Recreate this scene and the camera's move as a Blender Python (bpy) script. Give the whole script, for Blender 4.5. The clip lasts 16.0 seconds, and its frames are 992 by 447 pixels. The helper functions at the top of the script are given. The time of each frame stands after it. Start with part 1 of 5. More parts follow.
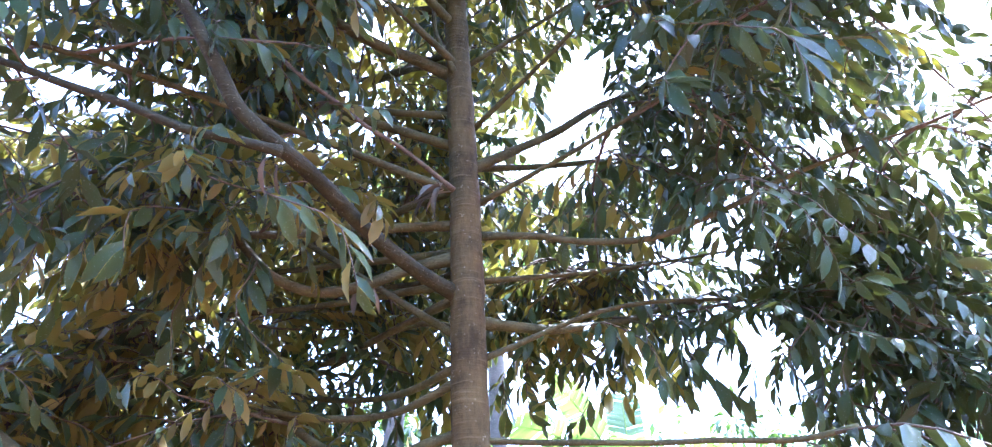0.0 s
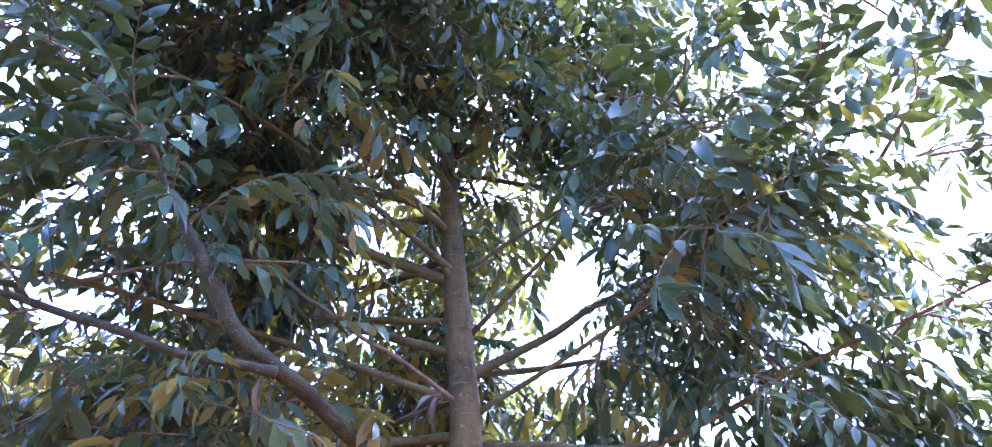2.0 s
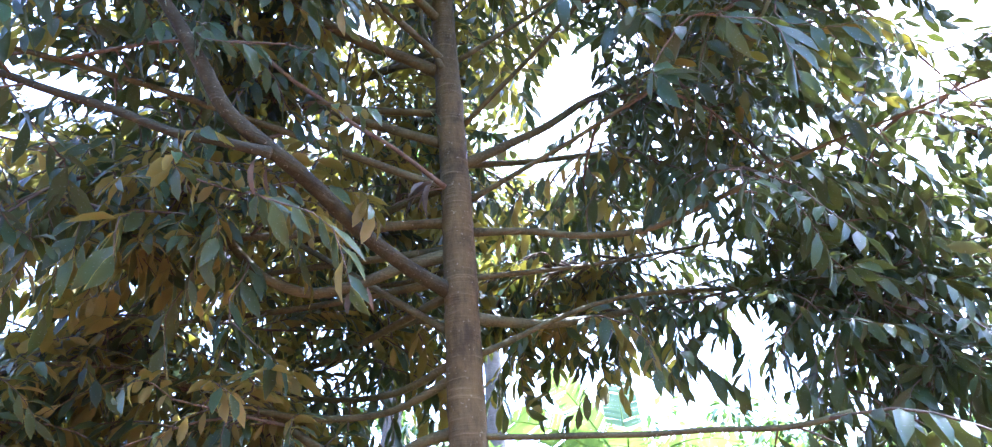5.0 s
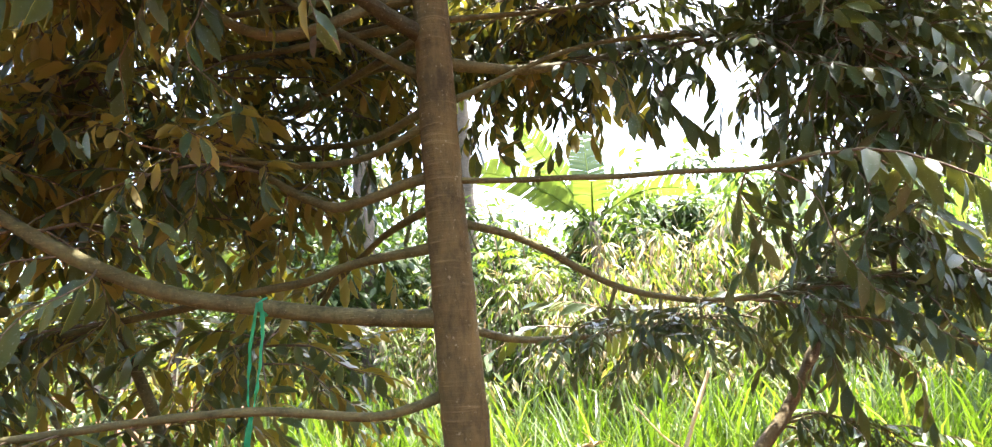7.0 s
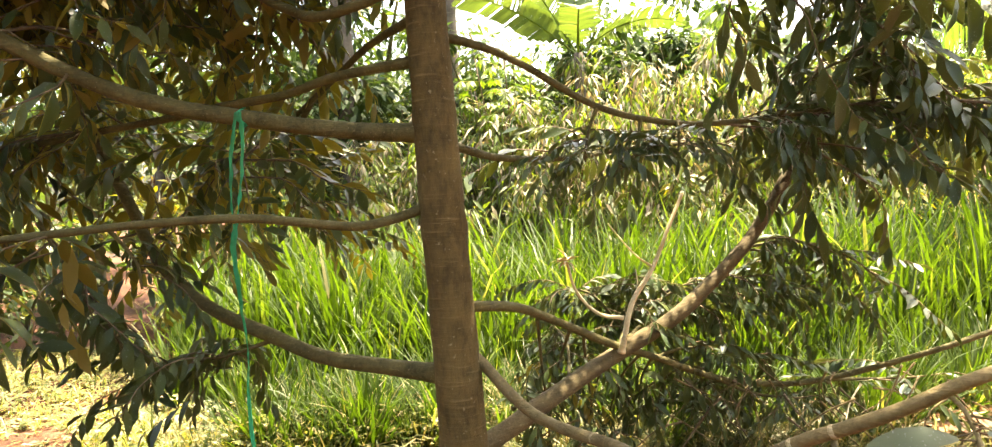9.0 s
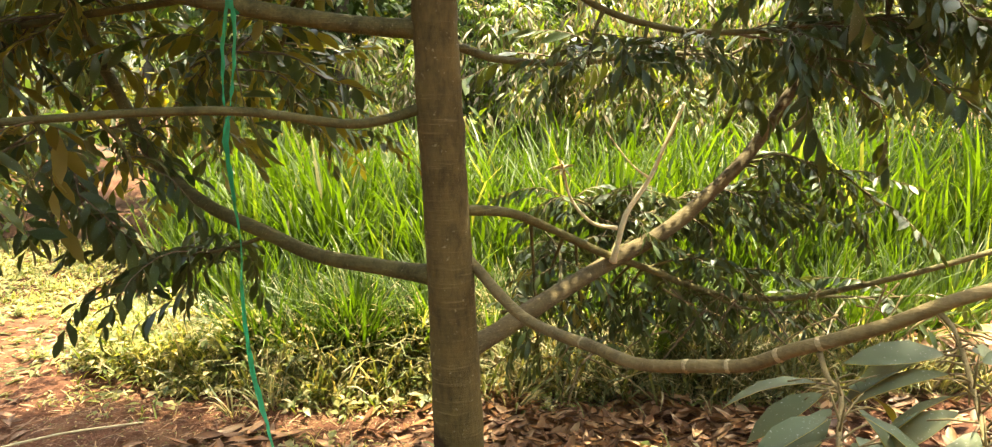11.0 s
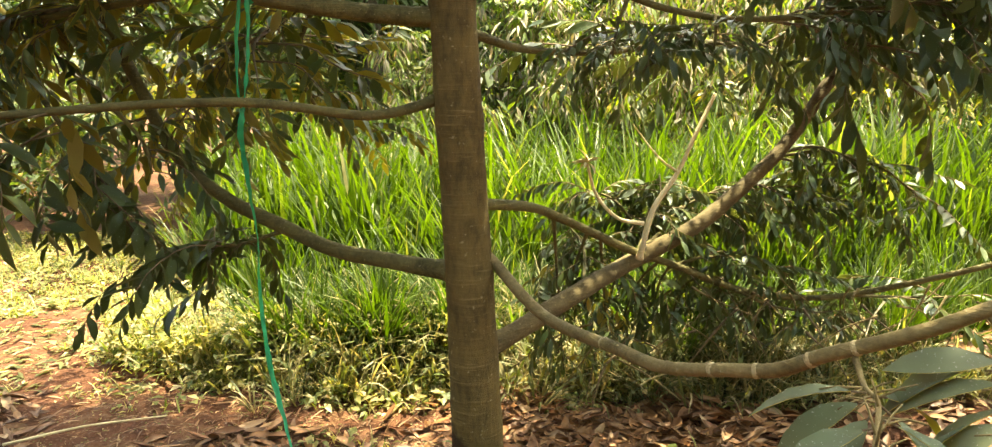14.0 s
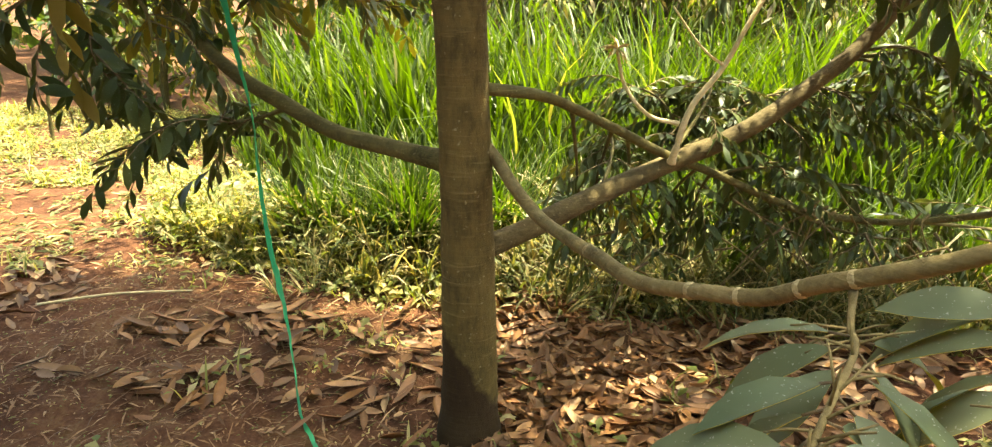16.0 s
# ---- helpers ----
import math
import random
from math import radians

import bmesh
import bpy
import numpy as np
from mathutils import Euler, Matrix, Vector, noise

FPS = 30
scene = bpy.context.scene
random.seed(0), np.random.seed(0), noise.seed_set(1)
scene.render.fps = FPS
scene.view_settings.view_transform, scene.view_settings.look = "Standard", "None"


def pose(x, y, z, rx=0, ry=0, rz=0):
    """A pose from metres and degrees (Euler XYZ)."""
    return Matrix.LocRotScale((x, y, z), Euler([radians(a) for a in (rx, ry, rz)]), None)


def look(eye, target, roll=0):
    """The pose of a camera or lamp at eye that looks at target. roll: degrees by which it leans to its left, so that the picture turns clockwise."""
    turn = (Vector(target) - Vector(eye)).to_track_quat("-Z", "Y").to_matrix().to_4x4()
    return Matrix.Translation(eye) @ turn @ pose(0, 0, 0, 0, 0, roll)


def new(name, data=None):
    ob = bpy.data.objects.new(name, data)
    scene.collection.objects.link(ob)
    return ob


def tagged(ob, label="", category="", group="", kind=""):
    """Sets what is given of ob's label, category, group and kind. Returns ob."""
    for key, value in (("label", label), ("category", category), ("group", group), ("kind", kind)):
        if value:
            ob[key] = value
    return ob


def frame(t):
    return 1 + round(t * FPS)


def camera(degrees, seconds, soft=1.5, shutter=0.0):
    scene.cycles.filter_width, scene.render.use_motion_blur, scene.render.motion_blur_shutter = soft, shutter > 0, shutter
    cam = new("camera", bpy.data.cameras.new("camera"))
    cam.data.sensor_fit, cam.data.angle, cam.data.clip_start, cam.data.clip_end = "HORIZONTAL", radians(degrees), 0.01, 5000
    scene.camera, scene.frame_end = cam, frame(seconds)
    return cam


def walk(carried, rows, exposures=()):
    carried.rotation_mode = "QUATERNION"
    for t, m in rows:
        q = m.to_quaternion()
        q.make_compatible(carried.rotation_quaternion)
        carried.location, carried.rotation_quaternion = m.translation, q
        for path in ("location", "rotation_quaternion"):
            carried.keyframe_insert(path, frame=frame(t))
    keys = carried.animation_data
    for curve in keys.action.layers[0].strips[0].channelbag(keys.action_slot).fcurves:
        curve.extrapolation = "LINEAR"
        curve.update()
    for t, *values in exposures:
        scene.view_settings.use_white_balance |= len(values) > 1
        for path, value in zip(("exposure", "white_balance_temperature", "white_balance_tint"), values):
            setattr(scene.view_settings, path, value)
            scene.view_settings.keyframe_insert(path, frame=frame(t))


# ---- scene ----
cam = camera(69.1, 16.0, soft=1.2)
PATH = [
    (0.0, (0.080, 0.001, 1.710), (0.1022, 1.7319, 2.7126), -2.33),
    (0.5, (0.086, -0.015, 1.723), (0.1114, 1.6391, 2.8473), -2.90),
    (1.0, (0.092, -0.023, 1.733), (0.1469, 1.5556, 2.9604), -3.71),
    (1.5, (0.097, -0.036, 1.740), (0.1288, 1.4618, 3.0649), -4.12),
    (2.0, (0.098, -0.043, 1.752), (0.1462, 1.3675, 3.1692), -5.45),
    (2.5, (0.101, -0.054, 1.755), (0.1389, 1.2754, 3.2489), -5.85),
    (3.0, (0.099, -0.065, 1.753), (0.1217, 1.2473, 3.2626), -5.69),
    (3.5, (0.098, -0.058, 1.749), (0.1071, 1.3641, 3.1553), -4.92),
    (4.0, (0.095, -0.029, 1.726), (0.1071, 1.5404, 2.9651), -4.64),
    (4.5, (0.087, -0.018, 1.714), (0.0903, 1.6358, 2.8387), -3.80),
    (5.0, (0.083, -0.001, 1.710), (0.1251, 1.7357, 2.7010), -4.08),
    (5.2, (0.077, 0.002, 1.717), (0.1378, 1.7994, 2.5920), -4.47),
    (7.3, (0.049, 0.066, 1.691), (0.1398, 2.0381, 2.0137), -4.59),
    (7.5, (0.047, 0.065, 1.705), (0.1270, 2.0425, 1.9954), -4.38),
    (8.0, (0.049, 0.065, 1.684), (0.1435, 2.0573, 1.8268), -4.77),
    (8.2, (0.050, 0.059, 1.665), (0.1417, 2.0552, 1.7432), -5.23),
    (8.5, (0.050, 0.058, 1.647), (0.1545, 2.0554, 1.6531), -3.74),
    (9.0, (0.050, 0.056, 1.623), (0.1642, 2.0510, 1.5307), -3.34),
    (9.5, (0.045, 0.060, 1.613), (0.1278, 2.0492, 1.4169), -2.48),
    (10.0, (0.051, 0.066, 1.609), (0.1429, 2.0461, 1.3395), -2.01),
    (10.2, (0.037, 0.076, 1.608), (0.1410, 2.0531, 1.3280), -1.87),
    (12.3, (0.042, 0.084, 1.571), (0.1681, 2.0229, 1.0973), -0.53),
    (12.5, (0.043, 0.086, 1.564), (0.1670, 2.0230, 1.0802), -0.53),
    (13.0, (0.039, 0.090, 1.581), (0.1171, 2.0425, 1.1554), -0.65),
    (13.5, (0.059, 0.103, 1.590), (0.1260, 2.0700, 1.2338), -0.78),
    (14.0, (0.086, 0.158, 1.586), (0.1188, 2.1262, 1.2335), -1.32),
    (14.5, (0.130, 0.285, 1.569), (0.2483, 2.2528, 1.2326), 0.80),
    (15.0, (0.164, 0.344, 1.573), (0.2055, 2.3056, 1.1834), -0.63),
    (15.5, (0.273, 0.367, 1.528), (0.1749, 2.3090, 1.0602), 0.09),
    (16.0, (0.370, 0.397, 1.498), (0.1621, 2.2902, 0.8856), 0.71),
]
walk(cam, [(t, look(eye, target, roll)) for t, eye, target, roll in PATH],
     exposures=[(0, 4.28, 4450, 24), (3, 4.14, 4150, 36), (4, 3.93, 4200, 31), (5, 4.15, 4500, 23), (7.3, 3.42, 6400, 13), (8.5, 3.12, 7300, 10), (10, 2.95, 8100, 7), (12.3, 2.74, 8000, -5), (14, 2.80, 8400, -3), (16, 2.70, 8500, -6)])

# ---- light ----
SUN_DIR = Vector((0.24, 0.20, 0.95)).normalized()          # towards the sun
world = bpy.data.worlds.new("sky")
scene.world = world
world.use_nodes = True
wn = world.node_tree.nodes
sky = wn.new("ShaderNodeTexSky")
sky.sky_type = "NISHITA"
sky.sun_disc = False
sky.sun_elevation = math.asin(SUN_DIR.z)
sky.sun_rotation = math.atan2(SUN_DIR.x, SUN_DIR.y)
sky.air_density, sky.dust_density, sky.ozone_density = 1.0, 6.0, 1.0
wn["Background"].inputs["Strength"].default_value = 0.15
world.node_tree.links.new(sky.outputs[0], wn["Background"].inputs["Color"])
sun = new("sun", bpy.data.lights.new("sun", "SUN"))
sun.data.energy, sun.data.angle, sun.data.color = 4.5, radians(0.6), (1.0, 0.93, 0.80)
sun.matrix_world = look((0, 0, 30), Vector((0, 0, 30)) - SUN_DIR)

# ---- materials ----


def ramp(nt, fac, stops):
    n = nt.nodes.new("ShaderNodeValToRGB")
    cr = n.color_ramp
    while len(cr.elements) < len(stops):
        cr.elements.new(0.5)
    for e, (p, c) in zip(cr.elements, stops):
        e.position, e.color = p, (*c, 1)
    nt.links.new(fac, n.inputs[0])
    return n.outputs[0]


def noise_tex(nt, scale, detail=4.0, rough=0.6, stretch=None):
    co = nt.nodes.new("ShaderNodeTexCoord").outputs["Object"]
    if stretch:
        mp = nt.nodes.new("ShaderNodeMapping")
        mp.inputs["Scale"].default_value = stretch
        nt.links.new(co, mp.inputs[0])
        co = mp.outputs[0]
    n = nt.nodes.new("ShaderNodeTexNoise")
    n.inputs["Scale"].default_value, n.inputs["Detail"].default_value, n.inputs["Roughness"].default_value = scale, detail, rough
    nt.links.new(co, n.inputs["Vector"])
    return n.outputs["Fac"]


def math_node(nt, op, a, b):
    n = nt.nodes.new("ShaderNodeMath")
    n.operation = op
    for k, v in enumerate((a, b)):
        if isinstance(v, (int, float)):
            n.inputs[k].default_value = v
        else:
            nt.links.new(v, n.inputs[k])
    return n.outputs[0]


def mix_col(nt, fac, a, b, how="MIX"):
    n = nt.nodes.new("ShaderNodeMix")
    n.data_type, n.blend_type = "RGBA", how
    for k, v in ((0, fac), (6, a), (7, b)):
        if isinstance(v, (int, float)):
            n.inputs[k].default_value = v
        elif isinstance(v, tuple):
            n.inputs[k].default_value = (*v, 1)
        else:
            nt.links.new(v, n.inputs[k])
    return n.outputs[2]


def material(name, rough=0.6, spec=0.4):
    m = bpy.data.materials.new(name)
    m.use_nodes = True
    nt = m.node_tree
    p = nt.nodes["Principled BSDF"]
    p.inputs["Roughness"].default_value = rough
    p.inputs["Specular IOR Level"].default_value = spec
    return m, nt, p


def bump(nt, p, height, strength, dist):
    b = nt.nodes.new("ShaderNodeBump")
    b.inputs["Strength"].default_value, b.inputs["Distance"].default_value = strength, dist
    nt.links.new(height, b.inputs["Height"])
    nt.links.new(b.outputs[0], p.inputs["Normal"])


def leafy(name, stops, rough=0.45, trans=0.4, glow=(1.0, 1.0, 0.45), grain=40.0, spec=0.45, inner=None, speck=0.0):
    """A leaf: colour by island, mottled, with light coming through the blade."""
    m, nt, p = material(name, rough, spec)
    isl = nt.nodes.new("ShaderNodeNewGeometry").outputs["Random Per Island"]
    ob = nt.nodes.new("ShaderNodeObjectInfo").outputs["Random"]
    r = math_node(nt, "FRACT", math_node(nt, "ADD", isl, ob), 0.0)
    col = ramp(nt, r, stops)
    nz = noise_tex(nt, grain, 3)
    col = mix_col(nt, 0.5, col, ramp(nt, nz, ((0.25, (0.55, 0.55, 0.55)), (0.75, (1.25, 1.25, 1.25)))), "MULTIPLY")
    if speck:
        sp = noise_tex(nt, 160, 2, 0.5)
        col = mix_col(nt, ramp(nt, sp, ((0.66, (0, 0, 0)), (0.72, (speck,) * 3))), col, (0.42, 0.42, 0.36))
    nt.links.new(col, p.inputs["Base Color"])
    bump(nt, p, nz, 0.25, 0.004)
    tr = nt.nodes.new("ShaderNodeBsdfTranslucent")
    if inner:
        tr.inputs["Color"].default_value = (*inner, 1)
    else:
        nt.links.new(mix_col(nt, 1.0, col, tuple(2.0 * g for g in glow), "MULTIPLY"), tr.inputs["Color"])
    mx = nt.nodes.new("ShaderNodeMixShader")
    mx.inputs[0].default_value = trans
    nt.links.new(p.outputs[0], mx.inputs[1])
    nt.links.new(tr.outputs[0], mx.inputs[2])
    nt.links.new(mx.outputs[0], nt.nodes["Material Output"].inputs["Surface"])
    return m


def barky(name, dark, light, scale=9.0, rough=0.85, stretch=(1, 1, 0.35), dark_patch=0.0):
    m, nt, p = material(name, rough, 0.25)
    big = noise_tex(nt, scale * 0.55, 5, 0.65)
    fine = noise_tex(nt, scale * 5, 6, 0.7, stretch)
    band = noise_tex(nt, scale * 2.2, 4, 0.6, (0.25, 0.25, 3.0))
    f = math_node(nt, "ADD", math_node(nt, "MULTIPLY", big, 0.6), math_node(nt, "MULTIPLY", fine, 0.4))
    col = ramp(nt, f, ((0.36, dark), (0.64, light)))
    col = mix_col(nt, ramp(nt, band, ((0.60, (0, 0, 0)), (0.72, (0.45, 0.45, 0.45)))), col, tuple(min(1, 1.5 * c + 0.03) for c in light))
    spots = noise_tex(nt, scale * 7, 2, 0.5)
    col = mix_col(nt, ramp(nt, spots, ((0.66, (0, 0, 0)), (0.74, (0.5, 0.5, 0.5)))), col, (0.30, 0.26, 0.16))
    if dark_patch:                                               # a dark patch low on one side, with a ragged edge
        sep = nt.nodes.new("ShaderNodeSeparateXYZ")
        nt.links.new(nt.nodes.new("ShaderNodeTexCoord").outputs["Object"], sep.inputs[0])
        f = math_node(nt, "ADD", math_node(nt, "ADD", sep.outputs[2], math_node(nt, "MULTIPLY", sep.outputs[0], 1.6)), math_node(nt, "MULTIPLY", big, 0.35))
        col = mix_col(nt, ramp(nt, f, ((dark_patch, (0.85, 0.85, 0.85)), (dark_patch + 0.05, (0, 0, 0)))), col, (0.022, 0.010, 0.005))
    nt.links.new(col, p.inputs["Base Color"])
    h = math_node(nt, "ADD", fine, math_node(nt, "MULTIPLY", band, 1.2))
    bump(nt, p, h, 0.42, 0.010)
    return m


BARK = barky("durian_bark", (0.046, 0.033, 0.012), (0.146, 0.105, 0.036), dark_patch=0.52)
LIMB = barky("limb_bark", (0.043, 0.038, 0.013), (0.142, 0.120, 0.044), 16.0, 0.8, (1, 1, 1))
BROWNLIMB = barky("brown_limb_bark", (0.046, 0.034, 0.015), (0.138, 0.104, 0.046), 16.0, 0.85, (1, 1, 1))
# limb bark darkened in colour to stand in for shade on two limbs
SHADELIMB = barky("shaded_limb_bark", (0.020, 0.019, 0.009), (0.062, 0.055, 0.025), 16.0, 0.85, (1, 1, 1))
PALELIMB = barky("pale_limb_bark", (0.085, 0.064, 0.026), (0.225, 0.170, 0.076), 14.0, 0.75, (1, 1, 1))
SCAR = barky("ring_scar", (0.24, 0.18, 0.09), (0.42, 0.34, 0.19), 30.0, 0.75, (1, 1, 1))
TWIG = barky("twig_bark", (0.07, 0.05, 0.028), (0.21, 0.15, 0.085), 40.0, 0.8, (1, 1, 1))
DRYWOOD = barky("bleached_wood", (0.46, 0.38, 0.21), (0.72, 0.63, 0.40), 20.0, 0.8, (1, 1, 1))
PALMBARK = barky("palm_bark", (0.05, 0.042, 0.028), (0.13, 0.105, 0.075), 6.0, 0.9, (0.4, 0.4, 4))
LEAF_TOP = leafy("durian_leaf_top", ((0.0, (0.022, 0.043, 0.016)), (0.6, (0.040, 0.068, 0.022)), (1.0, (0.080, 0.105, 0.030))), 0.42, 0.24, inner=(0.44, 0.46, 0.14), spec=0.30, speck=0.55)
# specked leaf top, greyed and paled: sky sheen is painted into its colour
LEAF_SHEEN = leafy("sheen_leaf_top", ((0.0, (0.060, 0.088, 0.050)), (0.6, (0.088, 0.118, 0.070)), (1.0, (0.130, 0.150, 0.092))), 0.5, 0.25, inner=(0.40, 0.43, 0.16), grain=16.0, spec=0.4, speck=1.0)
LEAF_UNDER = leafy("durian_leaf_underside", ((0.0, (0.150, 0.112, 0.032)), (0.55, (0.250, 0.186, 0.048)), (1.0, (0.35, 0.27, 0.080))), 0.55, 0.50, inner=(0.78, 0.66, 0.13))
LEAF_DRY = leafy("dry_leaf", ((0.0, (0.078, 0.036, 0.015)), (0.35, (0.152, 0.074, 0.032)), (0.75, (0.218, 0.116, 0.052)), (1.0, (0.330, 0.216, 0.120))), 0.6, 0.10, (1.0, 0.7, 0.4), 60.0)
LEAF_RUST = leafy("rust_leaf", ((0.0, (0.108, 0.045, 0.015)), (0.4, (0.204, 0.086, 0.030)), (0.8, (0.288, 0.140, 0.054)), (1.0, (0.384, 0.232, 0.120))), 0.55, 0.10, (1.0, 0.7, 0.4), 60.0)
GREYLEAF = leafy("grey_dead_leaf", ((0.0, (0.12, 0.095, 0.06)), (1.0, (0.30, 0.26, 0.19))), 0.7, 0.2, (1.0, 0.9, 0.7), 50.0)
GRASS = leafy("elephant_grass", ((0.0, (0.024, 0.045, 0.006)), (0.5, (0.045, 0.076, 0.011)), (0.93, (0.071, 0.107, 0.018)), (0.97, (0.130, 0.143, 0.046)), (1.0, (0.234, 0.202, 0.097))), 0.48, 0.40, (0.93, 1.0, 0.26), 12.0, spec=0.30)
STRAW = leafy("dry_straw", ((0.0, (0.052, 0.071, 0.018)), (0.45, (0.109, 0.116, 0.035)), (0.8, (0.218, 0.176, 0.080)), (1.0, (0.395, 0.319, 0.185))), 0.6, 0.3, (1.0, 0.95, 0.45))
WEED = leafy("weed_leaf", ((0.0, (0.067, 0.094, 0.020)), (0.35, (0.139, 0.158, 0.039)), (0.65, (0.260, 0.231, 0.092)), (1.0, (0.454, 0.370, 0.218))), 0.5, 0.4, (1.0, 1.0, 0.3))
BANANA = leafy("banana_leaf", ((0.0, (0.058, 0.092, 0.027)), (1.0, (0.102, 0.139, 0.048))), 0.42, 0.28, (1.0, 1.0, 0.35), 3.0)
CASSAVA = leafy("cassava_leaf", ((0.0, (0.063, 0.107, 0.016)), (1.0, (0.139, 0.184, 0.032))), 0.45, 0.45, (1.0, 1.0, 0.3))
SHRUB = leafy("shrub_leaf", ((0.0, (0.030, 0.055, 0.014)), (0.6, (0.064, 0.102, 0.025)), (1.0, (0.145, 0.153, 0.051))), 0.45, 0.40, (1.0, 1.0, 0.35))
SHRUB_YELLOW = leafy("yellowing_leaf", ((0.0, (0.120, 0.143, 0.022)), (0.7, (0.210, 0.225, 0.038)), (1.0, (0.360, 0.270, 0.038))), 0.45, 0.40, (1.0, 0.95, 0.3))
THICKET = leafy("tangled_dry_leaf", ((0.0, (0.061, 0.061, 0.025)), (0.5, (0.137, 0.122, 0.061)), (0.85, (0.245, 0.194, 0.122)), (1.0, (0.360, 0.288, 0.202))), 0.6, 0.2, (1.0, 0.9, 0.5))
FARLEAF = leafy("far_tree_leaf", ((0.0, (0.028, 0.055, 0.015)), (1.0, (0.075, 0.115, 0.032))), 0.5, 0.35, (1.0, 1.0, 0.4))
PALMLEAF = leafy("palm_leaflet", ((0.0, (0.06, 0.12, 0.025)), (1.0, (0.14, 0.21, 0.05))), 0.4, 0.40, (1.0, 1.0, 0.4))


def soil():
    m, nt, p = material("red_soil", 0.95, 0.15)
    big = noise_tex(nt, 1.1, 5)
    mid = noise_tex(nt, 9, 6, 0.7)
    fine = noise_tex(nt, 70, 5, 0.7)
    f = math_node(nt, "ADD", math_node(nt, "MULTIPLY", big, 0.4), math_node(nt, "ADD", math_node(nt, "MULTIPLY", mid, 0.35), math_node(nt, "MULTIPLY", fine, 0.25)))
    col = ramp(nt, f, ((0.36, (0.034, 0.014, 0.008)), (0.5, (0.090, 0.038, 0.021)), (0.64, (0.17, 0.096, 0.050))))
    nt.links.new(col, p.inputs["Base Color"])
    bump(nt, p, math_node(nt, "ADD", mid, math_node(nt, "MULTIPLY", fine, 0.5)), 0.8, 0.03)
    return m


def raffia():
    m, nt, p = material("green_raffia", 0.35, 0.5)
    f = noise_tex(nt, 30, 3, 0.6, (1, 1, 0.2))
    nt.links.new(ramp(nt, f, ((0.3, (0.010, 0.19, 0.085)), (0.7, (0.03, 0.36, 0.17)))), p.inputs["Base Color"])
    tr = nt.nodes.new("ShaderNodeBsdfTranslucent")
    tr.inputs["Color"].default_value = (0.05, 0.55, 0.28, 1)
    mx = nt.nodes.new("ShaderNodeMixShader")
    mx.inputs[0].default_value = 0.35
    nt.links.new(p.outputs[0], mx.inputs[1])
    nt.links.new(tr.outputs[0], mx.inputs[2])
    nt.links.new(mx.outputs[0], nt.nodes["Material Output"].inputs["Surface"])
    return m


SOIL, RAFFIA = soil(), raffia()

# ---- mesh tools ----


class Geo:
    """Gathers faces for one mesh."""

    def __init__(self):
        self.v, self.f, self.m = [], [], []

    def add(self, verts, faces, mat):
        o = len(self.v)
        self.v.extend(verts)
        self.f.extend(tuple(i + o for i in f) for f in faces)
        self.m.extend([mat] * len(faces))

    def put(self, other, mtx):
        """Adds a copy of another Geo, moved by a matrix."""
        o = len(self.v)
        a = np.array(other.v) @ np.array(mtx.to_3x3()).T + np.array(mtx.translation)
        self.v.extend(map(tuple, a.tolist()))
        self.f.extend(tuple(i + o for i in f) for f in other.f)
        self.m.extend(other.m)

    def mesh(self, name, mats, smooth=True):
        me = bpy.data.meshes.new(name)
        me.from_pydata([tuple(v) for v in self.v], [], self.f)
        for m in mats:
            me.materials.append(m)
        me.polygons.foreach_set("material_index", self.m)
        me.polygons.foreach_set("use_smooth", [smooth] * len(self.f))
        me.update()
        return me


def thing(name, label, category, at=(0, 0, 0), group="", kind=""):
    ob = new(name)
    ob.empty_display_size = 0.1
    ob.location = at
    return tagged(ob, label, category, group, kind)


def part(name, me, parent, label="", kind="", mtx=None):
    ob = new(name, me)
    ob.parent = parent
    if mtx is not None:
        ob.matrix_basis = mtx
    return tagged(ob, label, kind=kind)


def spline(pts, n):
    """n points on a smooth line through pts, evenly in parameter."""
    P = [Vector(p) for p in pts]
    P = [2 * P[0] - P[1]] + P + [2 * P[-1] - P[-2]]
    out = []
    for i in range(n):
        t = i / (n - 1) * (len(P) - 3)
        k = min(int(t), len(P) - 4)
        u = t - k
        a, b, c, d = P[k:k + 4]
        out.append(0.5 * ((2 * b) + (c - a) * u + (2 * a - 5 * b + 4 * c - d) * u * u + (3 * b - a - 3 * c + d) * u ** 3))
    return out


def tube(geo, line, radius, sides=8, mat=0, rough=0.0, seed=0.0):
    """A tapering round limb along a line; radius is a function of 0..1."""
    n = len(line)
    verts, faces = [], []
    ref = Vector((0.31, 0.22, 0.92))
    for i, p in enumerate(line):
        d = (line[min(i + 1, n - 1)] - line[max(i - 1, 0)]).normalized()
        if abs(d.dot(ref)) > 0.95:
            ref = Vector((0.9, -0.3, 0.1))
        a = d.cross(ref).normalized()
        b = d.cross(a)
        r = radius(i / (n - 1))
        for k in range(sides):
            w = 2 * math.pi * k / sides
            rr = r * (1 + rough * noise.noise(p * 9 + Vector((math.cos(w), math.sin(w), seed)) * 1.3)) if rough else r
            verts.append(p + rr * (math.cos(w) * a + math.sin(w) * b))
    for i in range(n - 1):
        for k in range(sides):
            k2 = (k + 1) % sides
            faces.append((i * sides + k, i * sides + k2, (i + 1) * sides + k2, (i + 1) * sides + k))
    faces.append(tuple(range(sides))[::-1])
    faces.append(tuple((n - 1) * sides + k for k in range(sides)))
    geo.add(verts, faces, mat)


